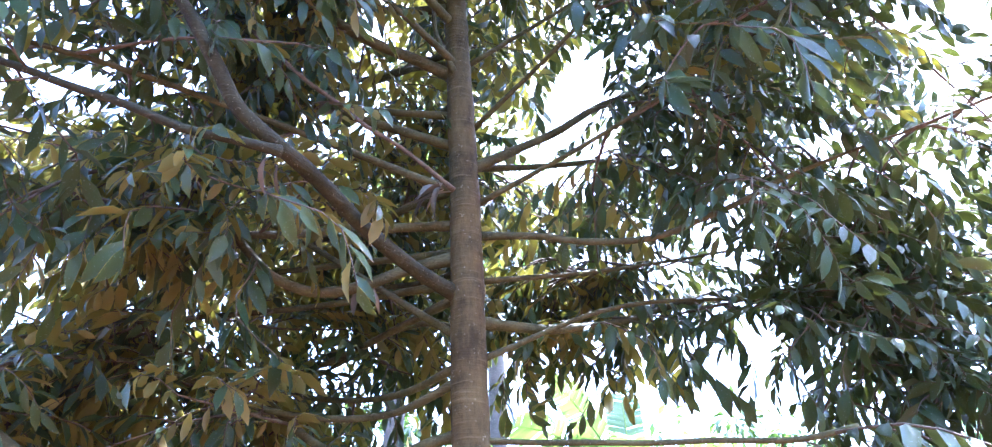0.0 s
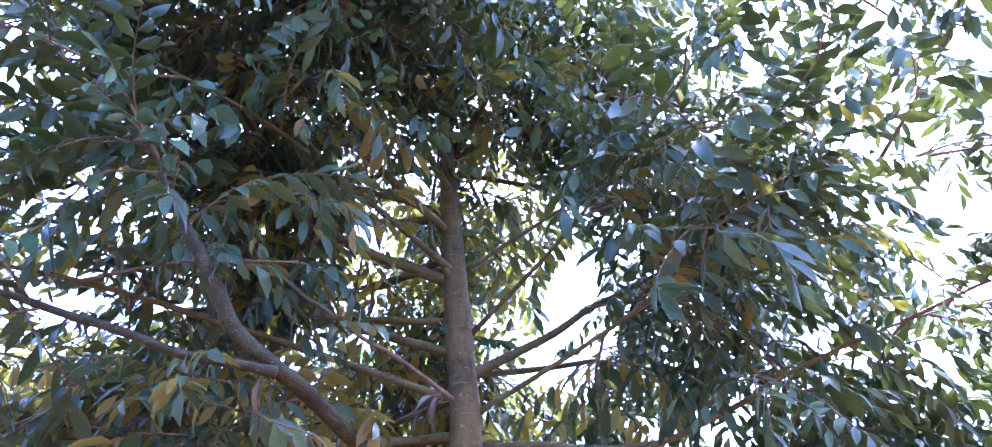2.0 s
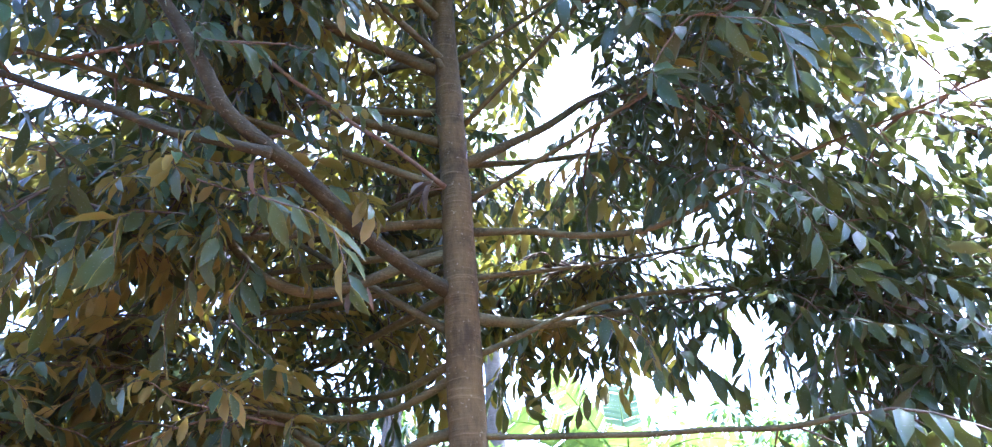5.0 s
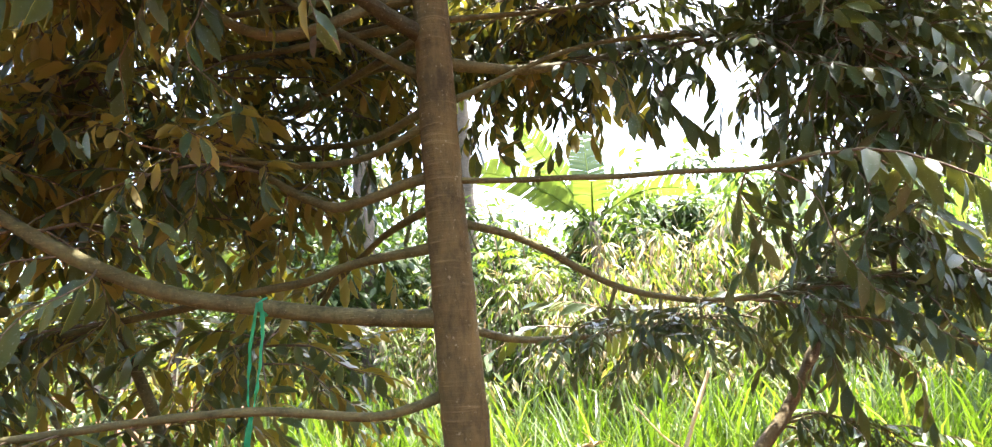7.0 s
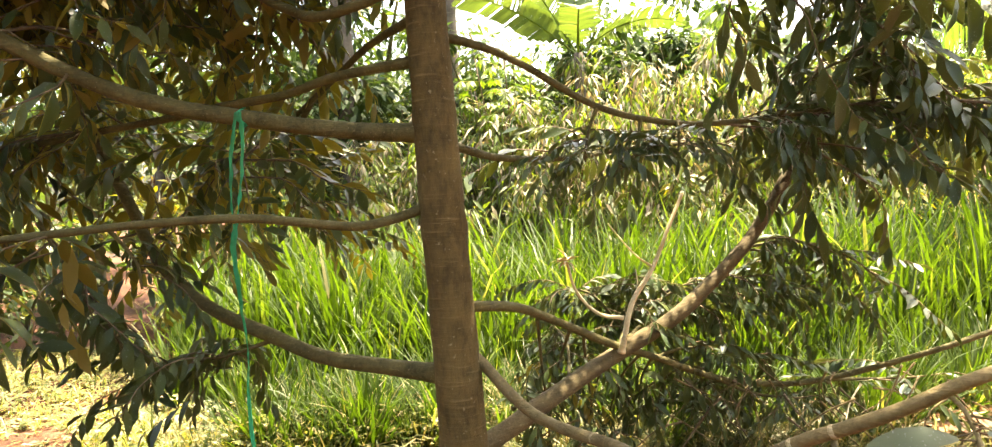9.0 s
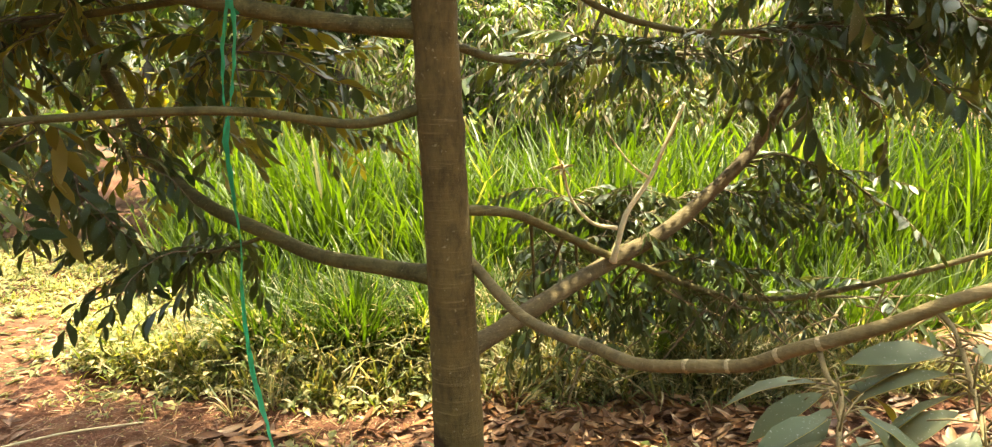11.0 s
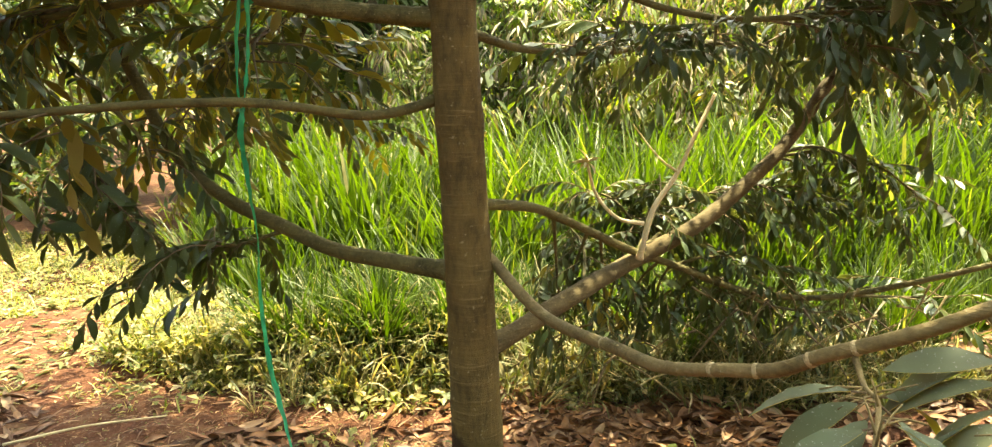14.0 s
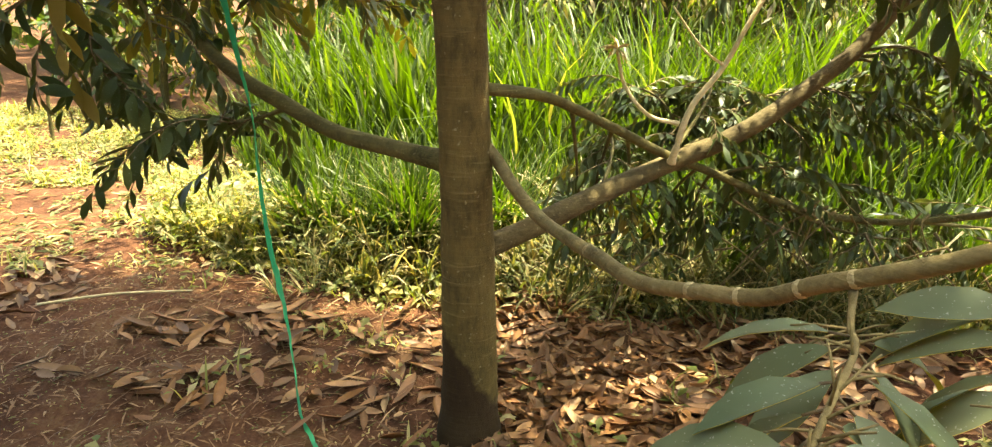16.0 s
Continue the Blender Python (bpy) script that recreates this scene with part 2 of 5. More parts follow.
PROFILE = ((0.0, 0.04), (0.10, 0.45), (0.32, 0.96), (0.58, 1.0), (0.80, 0.66), (0.93, 0.24), (1.0, 0.02))
OVAL = ((0.0, 0.04), (0.36, 0.94), (0.72, 0.80), (1.0, 0.02))
SHORT = ((0.0, 0.05), (0.22, 0.80), (0.52, 1.0), (0.82, 0.58), (1.0, 0.02))


def leaf(geo, base, ahead, up, length, width, droop=0.35, fold=0.25, top=0, under=None, thick=0.0012, profile=PROFILE):
    """One leaf blade, folded along its midrib and bent down; an underside of its own where one is given."""
    ahead = ahead.normalized()
    side = ahead.cross(up).normalized()
    up = side.cross(ahead)
    rows, n = [], len(profile)
    for s, w in profile:
        bend = droop * s * s
        c = base + ahead * (length * s * (1 - 0.25 * droop * s)) - up * (length * bend)
        h = width * 0.5 * w
        rows.append((c - side * h + up * (h * fold), c, c + side * h + up * (h * fold)))
    layers = ((0.0, top, False),) if under is None else ((0.0, top, False), (-thick, under, True))
    for off, m, flip in layers:
        verts = [p + up * off for r in rows for p in r]
        faces = []
        for i in range(n - 1):
            for k in (0, 1):
                q = (3 * i + k, 3 * i + k + 1, 3 * i + 4 + k, 3 * i + 3 + k)
                faces.append(q[::-1] if flip else q)
        geo.add(verts, faces, m)


def blade(geo, base, yaw, length, width, lean, bend, mat=0, segs=5):
    """One long grass blade that rises and arches over."""
    d = Vector((math.cos(yaw), math.sin(yaw), 0))
    side = Vector((-d.y, d.x, 0))
    verts, p, ang = [], Vector(base), lean
    for i in range(segs + 1):
        s = i / segs
        w = width * (0.55 + 0.9 * s if s < 0.5 else 2.0 * (1 - s)) * 0.5 + 0.0008
        verts += [p - side * w, p + side * w]
        ang = lean + bend * s * s
        p = p + (d * math.sin(ang) + Vector((0, 0, math.cos(ang)))) * (length / segs)
    geo.add(verts, [(2 * i, 2 * i + 1, 2 * i + 3, 2 * i + 2) for i in range(segs)], mat)


# ---- ground ----


def ground_height(x, y):
    near = max(0.0, 1 - max(0.0, math.hypot(x + 0.3, y - 3.0) - 5) / 4)
    v = Vector((x, y, 0))
    h = 0.035 * noise.noise(v * 0.9) + near * (0.030 * noise.noise(v * 3.1) + 0.022 * noise.noise(v * 8.0) + 0.012 * noise.noise(v * 19))
    return h - 0.01


def axis(lo, hi, step, far):
    a = list(np.arange(lo, hi, step))
    s, x, right = step, hi, []
    while x < far:
        right.append(x)
        s *= 1.22
        x += s
    s, x, left = step, lo, []
    while x > -far:
        s *= 1.22
        x -= s
        left.append(x)
    return left[::-1] + a + right


def build_ground():
    xs, ys = axis(-2.9, 1.9, 0.035, 400), axis(1.3, 5.2, 0.035, 400)
    g = Geo()
    g.add([(x, y, ground_height(x, y)) for y in ys for x in xs],
          [(j * len(xs) + i, j * len(xs) + i + 1, (j + 1) * len(xs) + i + 1, (j + 1) * len(xs) + i) for j in range(len(ys) - 1) for i in range(len(xs) - 1)], 0)
    return tagged(new("ground", g.mesh("ground", [SOIL])), "cloddy red-brown orchard soil, partly shaded by the tree", "ground", kind="structure")


build_ground()

# ---- the durian tree ----
rng = random.Random(7)
TREE = thing("durian_tree", "young durian tree with brown trunk and drooping dark green leaves", "tree", (0, 2.6, 0))
ROOT = Vector((0, 2.6, 0))


def trunk_radius(z):
    return float(np.interp(z, (0, 0.12, 0.4, 1.0, 1.7, 2.4, 3.2, 4.3, 5.0, 6.2, 7.0), (0.118, 0.098, 0.092, 0.082, 0.078, 0.069, 0.064, 0.056, 0.040, 0.020, 0.008)))


def trunk_lean(z):
    """How far the trunk bends aside at a height."""
    return float(np.interp(z, (0, 0.4, 1.0, 1.7, 2.4, 3.3, 4.4, 7.0), (0.042, 0.042, 0.028, 0.006, -0.008, -0.012, -0.045, -0.10)))


def build_trunk():
    g = Geo()
    line = [Vector((trunk_lean(z), 0.012 * math.cos(z * 0.9) - 0.012, z)) for z in np.linspace(-0.12, 7.0, 150)]
    ring = random.Random(3)
    rings = [ring.uniform(0.1, 6) for _ in range(34)]

    def rad(t):
        z = -0.12 + 7.12 * t
        return trunk_radius(max(z, 0)) + sum(0.0035 * math.exp(-((z - r) / 0.018) ** 2) for r in rings)
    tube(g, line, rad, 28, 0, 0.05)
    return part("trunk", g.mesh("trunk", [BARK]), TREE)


TRUNK = build_trunk()


def twig_geo(seed, length, n, droop, hang):
    """A leafy shoot along +x from the origin, its leaves in two rows and hanging."""
    r = random.Random(seed)
    g = Geo()
    pts = [Vector((0, 0, 0)), Vector((length * 0.4, r.uniform(-.05, .05), 0.02 - droop * 0.10)), Vector((length * 0.75, r.uniform(-.08, .08), -droop * 0.26)), Vector((length, r.uniform(-.1, .1), -droop * 0.5))]
    tube(g, spline(pts, 8), lambda t: 0.005 * (1 - 0.75 * t) * (length / 0.5), 4, 0)
    fine = spline(pts, 60)
    for i in range(n):
        t = 0.10 + 0.90 * i / (n - 1)
        p = fine[min(int(t * 59), 58)]
        d = (fine[min(int(t * 59) + 1, 59)] - fine[max(int(t * 59) - 1, 0)]).normalized()
        sgn = 1 if i % 2 else -1
        out = Vector((-d.y, d.x, 0)) * sgn
        last = i == n - 1
        way = d * (1.2 if last else r.uniform(0.25, 0.8)) + out * (0.05 if last else r.uniform(0.5, 1.0)) + Vector((0, 0, -hang * r.uniform(0.2, 1.5)))
        upv = Vector((r.uniform(-.5, .5), r.uniform(-.5, .5), 1.0)) + out * r.uniform(-0.2, 0.7)
        ln = r.uniform(0.095, 0.160) * (0.8 if i < 2 else 1)
        leaf(g, p, way, upv, ln, ln * r.uniform(0.28, 0.38), r.uniform(0.05, 0.40), r.uniform(0.1, 0.5), 1, 2, profile=OVAL)
    return g


def spray_geo(seed):
    """A forked shoot of five to seven leafy twigs."""
    r = random.Random(seed)
    g = Geo()
    ln = r.uniform(0.55, 0.75)
    pts = [Vector((0, 0, 0)), Vector((ln * 0.5, r.uniform(-.06, .06), -0.02)), Vector((ln, r.uniform(-.1, .1), -0.12))]
    line = spline(pts, 9)
    tube(g, line, lambda t: 0.008 * (1 - 0.6 * t), 5, 0)
    for i in range(7):
        t = 0.15 + 0.85 * i / 6
        p = line[min(int(t * 8), 8)]
        yaw = (0 if i == 6 else (1 if i % 2 else -1) * r.uniform(35, 80))
        s = r.uniform(0.7, 1.0)
        g.put(TWIG_GEOS[r.randrange(12)], Matrix.Translation(p) @ pose(0, 0, 0, r.uniform(-25, 25), r.uniform(-18, 28), yaw) @ Matrix.Diagonal((s, s, s, 1)))
    return g


TWIG_GEOS = [twig_geo(100 + i, (0.34, 0.42, 0.48, 0.56)[i % 4], (11, 13, 15, 18)[i % 4], (0.15, 0.45, 0.75)[i % 3], (0.25, 0.6, 0.95)[i % 3]) for i in range(12)]
TWIGS = [g.mesh("leafy_twig", [TWIG, LEAF_TOP, LEAF_UNDER]) for g in TWIG_GEOS]
DARK_TWIGS = [g.mesh("leafy_twig", [TWIG, LEAF_TOP, LEAF_TOP]) for g in TWIG_GEOS]
SPRAYS = [spray_geo(300 + i).mesh("leafy_spray", [TWIG, LEAF_TOP, LEAF_UNDER]) for i in range(9)]


DARK_SPRAYS = [me.copy() for me in SPRAYS]
for me in DARK_SPRAYS:
    me.materials[2] = LEAF_TOP


def pick(which, spray, p):
    """A twig or spray; outer ones take the dark top colour on both faces, painting in backlit silhouettes."""
    low = p.x < -0.2 and p.z < 3.15                          # brown undersides show here
    outer = p.x > 0.8 or p.y < 2.2 and not low or p.x > 0.3 and p.z > 3.6
    dark = p.x > 0.7 or p.y < 1.9 and not low or outer and which % 10 < 8 or which % 10 < 1
    pool = (DARK_SPRAYS if dark else SPRAYS) if spray else (DARK_TWIGS if dark else TWIGS)
    return pool[which // 10 % len(pool)]


# gaps along the camera's lines of sight, placed to fit its view: middle, direction, radius
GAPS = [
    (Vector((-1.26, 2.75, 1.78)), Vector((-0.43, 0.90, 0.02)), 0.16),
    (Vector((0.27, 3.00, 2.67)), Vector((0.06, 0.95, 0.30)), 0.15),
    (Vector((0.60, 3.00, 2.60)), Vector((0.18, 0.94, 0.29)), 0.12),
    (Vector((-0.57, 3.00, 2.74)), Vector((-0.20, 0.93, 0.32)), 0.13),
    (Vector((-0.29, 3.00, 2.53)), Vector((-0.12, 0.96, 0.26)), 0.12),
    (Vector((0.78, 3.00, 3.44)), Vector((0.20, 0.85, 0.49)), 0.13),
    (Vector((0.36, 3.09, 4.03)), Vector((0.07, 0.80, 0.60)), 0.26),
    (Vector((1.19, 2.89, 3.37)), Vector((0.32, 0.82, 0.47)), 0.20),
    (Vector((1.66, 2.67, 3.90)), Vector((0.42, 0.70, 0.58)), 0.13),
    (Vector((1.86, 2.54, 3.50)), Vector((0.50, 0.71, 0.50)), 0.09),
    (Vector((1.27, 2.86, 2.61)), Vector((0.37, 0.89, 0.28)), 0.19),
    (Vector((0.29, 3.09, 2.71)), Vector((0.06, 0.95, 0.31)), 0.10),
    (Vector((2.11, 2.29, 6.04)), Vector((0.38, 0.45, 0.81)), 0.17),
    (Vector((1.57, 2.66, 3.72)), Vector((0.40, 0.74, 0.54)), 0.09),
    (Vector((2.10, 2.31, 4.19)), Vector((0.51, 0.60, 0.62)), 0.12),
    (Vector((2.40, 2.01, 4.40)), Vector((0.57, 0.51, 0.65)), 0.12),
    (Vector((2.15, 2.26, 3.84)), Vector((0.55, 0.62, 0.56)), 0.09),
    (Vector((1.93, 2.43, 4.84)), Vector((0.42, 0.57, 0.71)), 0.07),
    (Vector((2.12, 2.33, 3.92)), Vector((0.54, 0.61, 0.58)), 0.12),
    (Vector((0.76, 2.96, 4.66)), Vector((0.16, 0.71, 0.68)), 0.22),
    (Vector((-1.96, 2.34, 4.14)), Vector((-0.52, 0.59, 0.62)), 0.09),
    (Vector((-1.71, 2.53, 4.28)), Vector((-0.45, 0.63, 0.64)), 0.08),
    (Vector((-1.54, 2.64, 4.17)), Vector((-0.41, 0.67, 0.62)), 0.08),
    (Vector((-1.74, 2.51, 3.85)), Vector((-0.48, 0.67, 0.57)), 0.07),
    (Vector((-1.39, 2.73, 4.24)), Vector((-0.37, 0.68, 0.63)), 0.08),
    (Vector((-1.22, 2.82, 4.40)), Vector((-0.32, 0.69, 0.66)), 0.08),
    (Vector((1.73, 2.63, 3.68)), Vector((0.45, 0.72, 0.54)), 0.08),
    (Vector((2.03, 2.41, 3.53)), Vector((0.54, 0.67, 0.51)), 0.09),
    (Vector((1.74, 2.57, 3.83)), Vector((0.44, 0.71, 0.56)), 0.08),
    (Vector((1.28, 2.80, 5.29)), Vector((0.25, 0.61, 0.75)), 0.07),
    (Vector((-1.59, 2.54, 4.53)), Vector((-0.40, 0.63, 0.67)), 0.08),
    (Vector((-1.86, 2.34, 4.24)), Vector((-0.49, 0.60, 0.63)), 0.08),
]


# places below which the crown lets the sun in
SHAFTS = [(Vector(c), r) for c, r in (((-0.5, 4.2, 0.2), 0.45), ((-0.1, 4.1, 0.1), 0.32), ((-1.0, 4.3, 0.2), 0.45), ((-1.1, 2.6, 2.9), 0.16), ((-0.75, 2.9, 2.8), 0.14), ((-1.4, 3.0, 2.6), 0.18), ((-0.95, 2.4, 2.6), 0.14), ((-1.2, 3.5, 2.4), 0.14), ((0.4, 3.9, 0.3), 0.2), ((0.92, 3.09, 1.60), 0.20), ((0.58, 3.02, 1.60), 0.14), ((1.0, 3.9, 0.3), 0.30), ((1.65, 3.85, 0.3), 0.20), ((2.3, 3.9, 0.3), 0.2))]


def open_air(p):
    """True where no leaves go: round the trunk, over the ground before it, and in gaps fitted to the camera's view."""
    if p.y < 2.75 and abs(p.x) < 0.16 + 0.13 * (2.75 - p.y) and p.z < 4.75:
        return True
    if 0.8 < p.y < 2.75 and -0.36 < (p.x - 0.08) / p.y < -0.02 and 0.38 < (p.z - 1.72) / p.y < 0.62:
        return True                                         # view cone from the camera kept clear before the inner limbs
    if p.y > 2.3 and 0.02 < (p.x - 0.08) / p.y < 0.34 and 0.16 < (p.z - 1.72) / p.y < 0.365:
        return True                                         # view cone kept clear between the low limbs and the leaves above
    if p.y < 2.9 and 0.0 < p.x < 0.55 and 2.9 < p.z < 3.75:
        return True
    if p.z < 1.62 and p.x > 0.1 or p.z < 1.55 and -1.0 < p.x < 0.1 or p.z < 1.22 and p.x < -1.0:
        return True
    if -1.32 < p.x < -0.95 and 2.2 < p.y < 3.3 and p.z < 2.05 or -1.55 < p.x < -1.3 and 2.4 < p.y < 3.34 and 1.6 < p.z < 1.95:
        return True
    if -0.62 < p.x < -0.08 and 2.75 < p.y < 4.2 and p.z < (2.15 if p.x > -0.45 else 1.98):
        return True
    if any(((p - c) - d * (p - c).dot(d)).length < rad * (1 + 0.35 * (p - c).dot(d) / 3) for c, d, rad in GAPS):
        return True
    for c, rad in SHAFTS:
        q = p - c
        if q.z > 0 and (q - SUN_DIR * q.dot(SUN_DIR)).length < rad:
            return True
    return p.y < 2.4 and p.z < 2.75 and abs(p.x - 0.1) < 0.33 * p.y


def leaf_along(parent, line, t0, n, seed, spread=150, size=(0.8, 1.15), big=0.0, pitch=(-32, 38), free=False, dark=False):
    """Leafy twigs and sprays sprouting from a limb between t0 and its tip."""
    r = random.Random(seed)
    m = len(line) - 1
    for i in range(n):
        t = t0 + (1 - t0) * ((i + r.random()) / n)
        k = min(int(t * m), m - 1)
        p = line[k].lerp(line[k + 1], t * m - k)
        d = line[k + 1] - line[k]
        yaw = math.degrees(math.atan2(d.y, d.x)) + (r.uniform(-spread, spread) if t < 0.93 else r.uniform(-45, 45))
        s = r.uniform(*size)
        spray = r.random() < big
        tilt = (r.uniform(-30, 30), r.uniform(*pitch))
        which = r.randrange(1000)
        mtx = Matrix.Translation(p - ROOT) @ pose(0, 0, 0, *tilt, yaw) @ Matrix.Diagonal((s, s, s, 1))
        reach = (0.75 if spray else 0.5)
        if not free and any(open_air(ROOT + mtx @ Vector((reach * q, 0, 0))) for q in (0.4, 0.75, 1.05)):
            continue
        part("leafy_spray" if spray else "leafy_twig", DARK_TWIGS[which % 12] if dark else pick(which, spray, p), parent, mtx=mtx)


LINES = []


def limb(pts, r0, r1, label="", t0=0.35, n=16, seed=0, spread=150, size=(0.8, 1.15), mat=None, name="branch", grow=None, big=0.25, pitch=(-32, 38), free=False, dark=False):
    """A limb of the tree through pts (world), with its leafy twigs; grow: further points past the last, thinning out."""
    allp = [Vector(p) for p in pts] + [Vector(p) for p in (grow or ())]
    line = spline(allp, max(14, 5 * len(allp)))
    cut = (len(pts) - 1) / (len(allp) - 1)

    def rad(t):
        return r0 + (r1 - r0) * min(1, t / cut) if t <= cut else r1 * (1 - 0.85 * (t - cut) / max(1e-6, 1 - cut))
    g = Geo()
    k0 = r0 * 1.35
    tube(g, [p - ROOT for p in line], lambda t: rad(t) + (k0 - r0) * math.exp(-t * len(line) / 1.6), 10, 0, 0.10, seed)
    b = part(name, g.mesh(name, [mat or LIMB]), TREE, label)
    if name == "branch":
        LINES.append((b, line[len(line) // 4:]))
    if n:
        leaf_along(b, line, t0, n, 1000 + seed, spread, size, big, pitch, free, dark)
    return b, line


# limbs on the side of the green string
limb([(-0.01, 2.6, 0.98), (-0.25, 2.75, 0.99), (-0.50, 2.9, 1.01), (-0.72, 3.0, 1.09), (-0.99, 3.15, 1.19), (-1.24, 3.3, 1.37), (-1.40, 3.36, 1.68), (-1.55, 3.4, 2.0)], 0.033, 0.024, t0=0.45, n=32, seed=1, grow=[(-1.7, 3.45, 2.35), (-1.9, 3.5, 2.6)])
LIMB_ROPE, _ = limb([(-0.04, 2.6, 1.84), (-0.23, 2.58, 1.85), (-0.45, 2.56, 1.88), (-0.66, 2.54, 1.92), (-0.86, 2.52, 1.96), (-1.06, 2.5, 2.03), (-1.35, 2.46, 2.19)], 0.031, 0.026, t0=0.55, n=19, seed=2, grow=[(-1.7, 2.4, 2.45), (-2.1, 2.35, 2.65)])
limb([(-0.04, 2.6, 1.58), (-0.18, 2.55, 1.54), (-0.30, 2.5, 1.53), (-0.48, 2.45, 1.56), (-0.66, 2.45, 1.58), (-0.94, 2.42, 1.58), (-1.32, 2.4, 1.56)], 0.018, 0.013, t0=0.66, n=24, seed=3, grow=[(-1.65, 2.4, 1.55), (-1.95, 2.4, 1.6)])
limb([(-0.04, 2.6, 2.09), (-0.36, 2.75, 2.07), (-0.56, 2.85, 2.03), (-0.84, 2.95, 2.01), (-1.06, 3.0, 1.98), (-1.35, 3.05, 1.95), (-1.61, 3.05, 1.91), (-1.87, 3.05, 1.90)], 0.018, 0.013, t0=0.5, n=19, seed=4, grow=[(-2.2, 3.1, 1.95)])
limb([(-0.04, 2.6, 2.24), (-0.24, 2.9, 2.21), (-0.38, 3.1, 2.15), (-0.67, 3.4, 1.99)], 0.016, 0.012, t0=0.6, n=22, seed=5, grow=[(-0.95, 3.6, 1.85), (-1.15, 3.7, 1.8)])
limb([(-0.04, 2.6, 2.35), (-0.15, 2.62, 2.33), (-0.25, 2.65, 2.30), (-0.40, 2.7, 2.28), (-0.50, 2.75, 2.32), (-0.63, 2.8, 2.40), (-0.77, 2.85, 2.52), (-0.96, 2.9, 2.69)], 0.022, 0.016, t0=0.5, n=34, seed=6, grow=[(-1.3, 2.95, 2.85), (-1.7, 3.0, 2.9)])
limb([(-0.04, 2.6, 3.06), (-0.23, 2.58, 3.01), (-0.40, 2.55, 2.93), (-0.58, 2.5, 2.88), (-0.74, 2.45, 2.93), (-0.84, 2.42, 3.03), (-0.95, 2.4, 3.16)], 0.026, 0.016, t0=0.6, n=30, seed=7, grow=[(-1.2, 2.4, 3.4), (-1.6, 2.4, 3.5)])
_, DIAG = limb([(-0.03, 2.6, 2.88), (-0.19, 2.4, 2.91), (-0.34, 2.15, 2.95), (-0.46, 1.9, 3.00), (-0.54, 1.75, 3.02), (-0.64, 1.66, 3.09), (-0.71, 1.6, 3.22), (-0.77, 1.55, 3.33)], 0.030, 0.022, t0=0.82, n=16, seed=8, mat=SHADELIMB, grow=[(-0.9, 1.5, 3.55), (-1.0, 1.45, 3.8)])
limb([(-0.53, 1.74, 2.99), (-0.63, 1.65, 2.97), (-0.76, 1.62, 2.99), (-0.94, 1.6, 3.07), (-1.13, 1.58, 3.14), (-1.28, 1.56, 3.20)], 0.015, 0.012, t0=0.72, n=7, seed=9, mat=SHADELIMB, grow=[(-1.6, 1.5, 3.3)])
limb([(-0.04, 2.6, 3.21), (-0.24, 2.58, 3.20), (-0.47, 2.55, 3.18), (-0.68, 2.5, 3.14), (-0.88, 2.42, 3.10), (-1.07, 2.4, 3.12), (-1.24, 2.38, 3.16)], 0.021, 0.013, t0=0.45, n=34, seed=10, grow=[(-1.6, 2.35, 3.2), (-2.0, 2.3, 3.2)])
limb([(-0.04, 2.6, 4.01), (-0.22, 2.5, 4.04), (-0.36, 2.42, 4.05), (-0.49, 2.35, 4.08), (-0.63, 2.3, 4.15), (-0.73, 2.25, 4.18)], 0.028, 0.022, t0=0.35, n=34, seed=11, grow=[(-1.1, 2.1, 4.35), (-1.5, 1.95, 4.5)])
limb([(-0.04, 2.6, 4.11), (-0.32, 2.8, 4.26), (-0.55, 2.95, 4.34), (-0.75, 3.1, 4.43)], 0.017, 0.013, t0=0.3, n=30, seed=12, grow=[(-1.2, 3.35, 4.55), (-1.6, 3.5, 4.6)])
limb([(-0.04, 2.6, 4.48), (-0.29, 2.5, 4.36), (-0.43, 2.4, 4.29), (-0.56, 2.3, 4.25), (-0.69, 2.2, 4.24)], 0.022, 0.014, t0=0.35, n=26, seed=13, grow=[(-1.0, 2.0, 4.3), (-1.3, 1.8, 4.4)])
limb([(-0.05, 2.53, 3.99), (-0.14, 2.5, 4.24), (-0.13, 2.52, 4.58), (-0.10, 2.55, 4.88)], 0.012, 0.009, t0=0.7, n=6, seed=14)
# limbs on the open side
limb([(-0.01, 2.6, 3.48), (0.23, 2.65, 3.63), (0.42, 2.7, 3.76), (0.62, 2.75, 3.93), (0.83, 2.8, 4.06)], 0.023, 0.016, t0=0.5, n=14, seed=15, grow=[(1.2, 2.8, 4.25), (1.7, 2.8, 4.4)], big=0.85)
limb([(-0.01, 2.6, 3.50), (0.26, 2.8, 3.63), (0.49, 2.9, 3.71), (0.76, 3.0, 3.80)], 0.016, 0.013, t0=0.5, n=15, seed=16, grow=[(1.2, 3.15, 3.9), (1.6, 3.25, 3.9)], big=0.85)
limb([(0.01, 2.6, 3.16), (0.28, 2.55, 3.12), (0.47, 2.5, 3.06), (0.71, 2.45, 3.04), (0.91, 2.4, 3.09), (1.07, 2.35, 3.14), (1.22, 2.3, 3.20)], 0.016, 0.010, t0=0.6, n=14, seed=17, grow=[(1.6, 2.2, 3.3), (1.9, 2.15, 3.35)], big=0.85)
limb([(0.01, 2.6, 2.78), (0.27, 2.75, 2.80), (0.46, 2.85, 2.84), (0.71, 3.0, 2.93), (0.98, 3.1, 3.04)], 0.022, 0.014, t0=0.22, n=44, seed=18, grow=[(1.4, 3.2, 3.1), (1.8, 3.3, 3.1)])
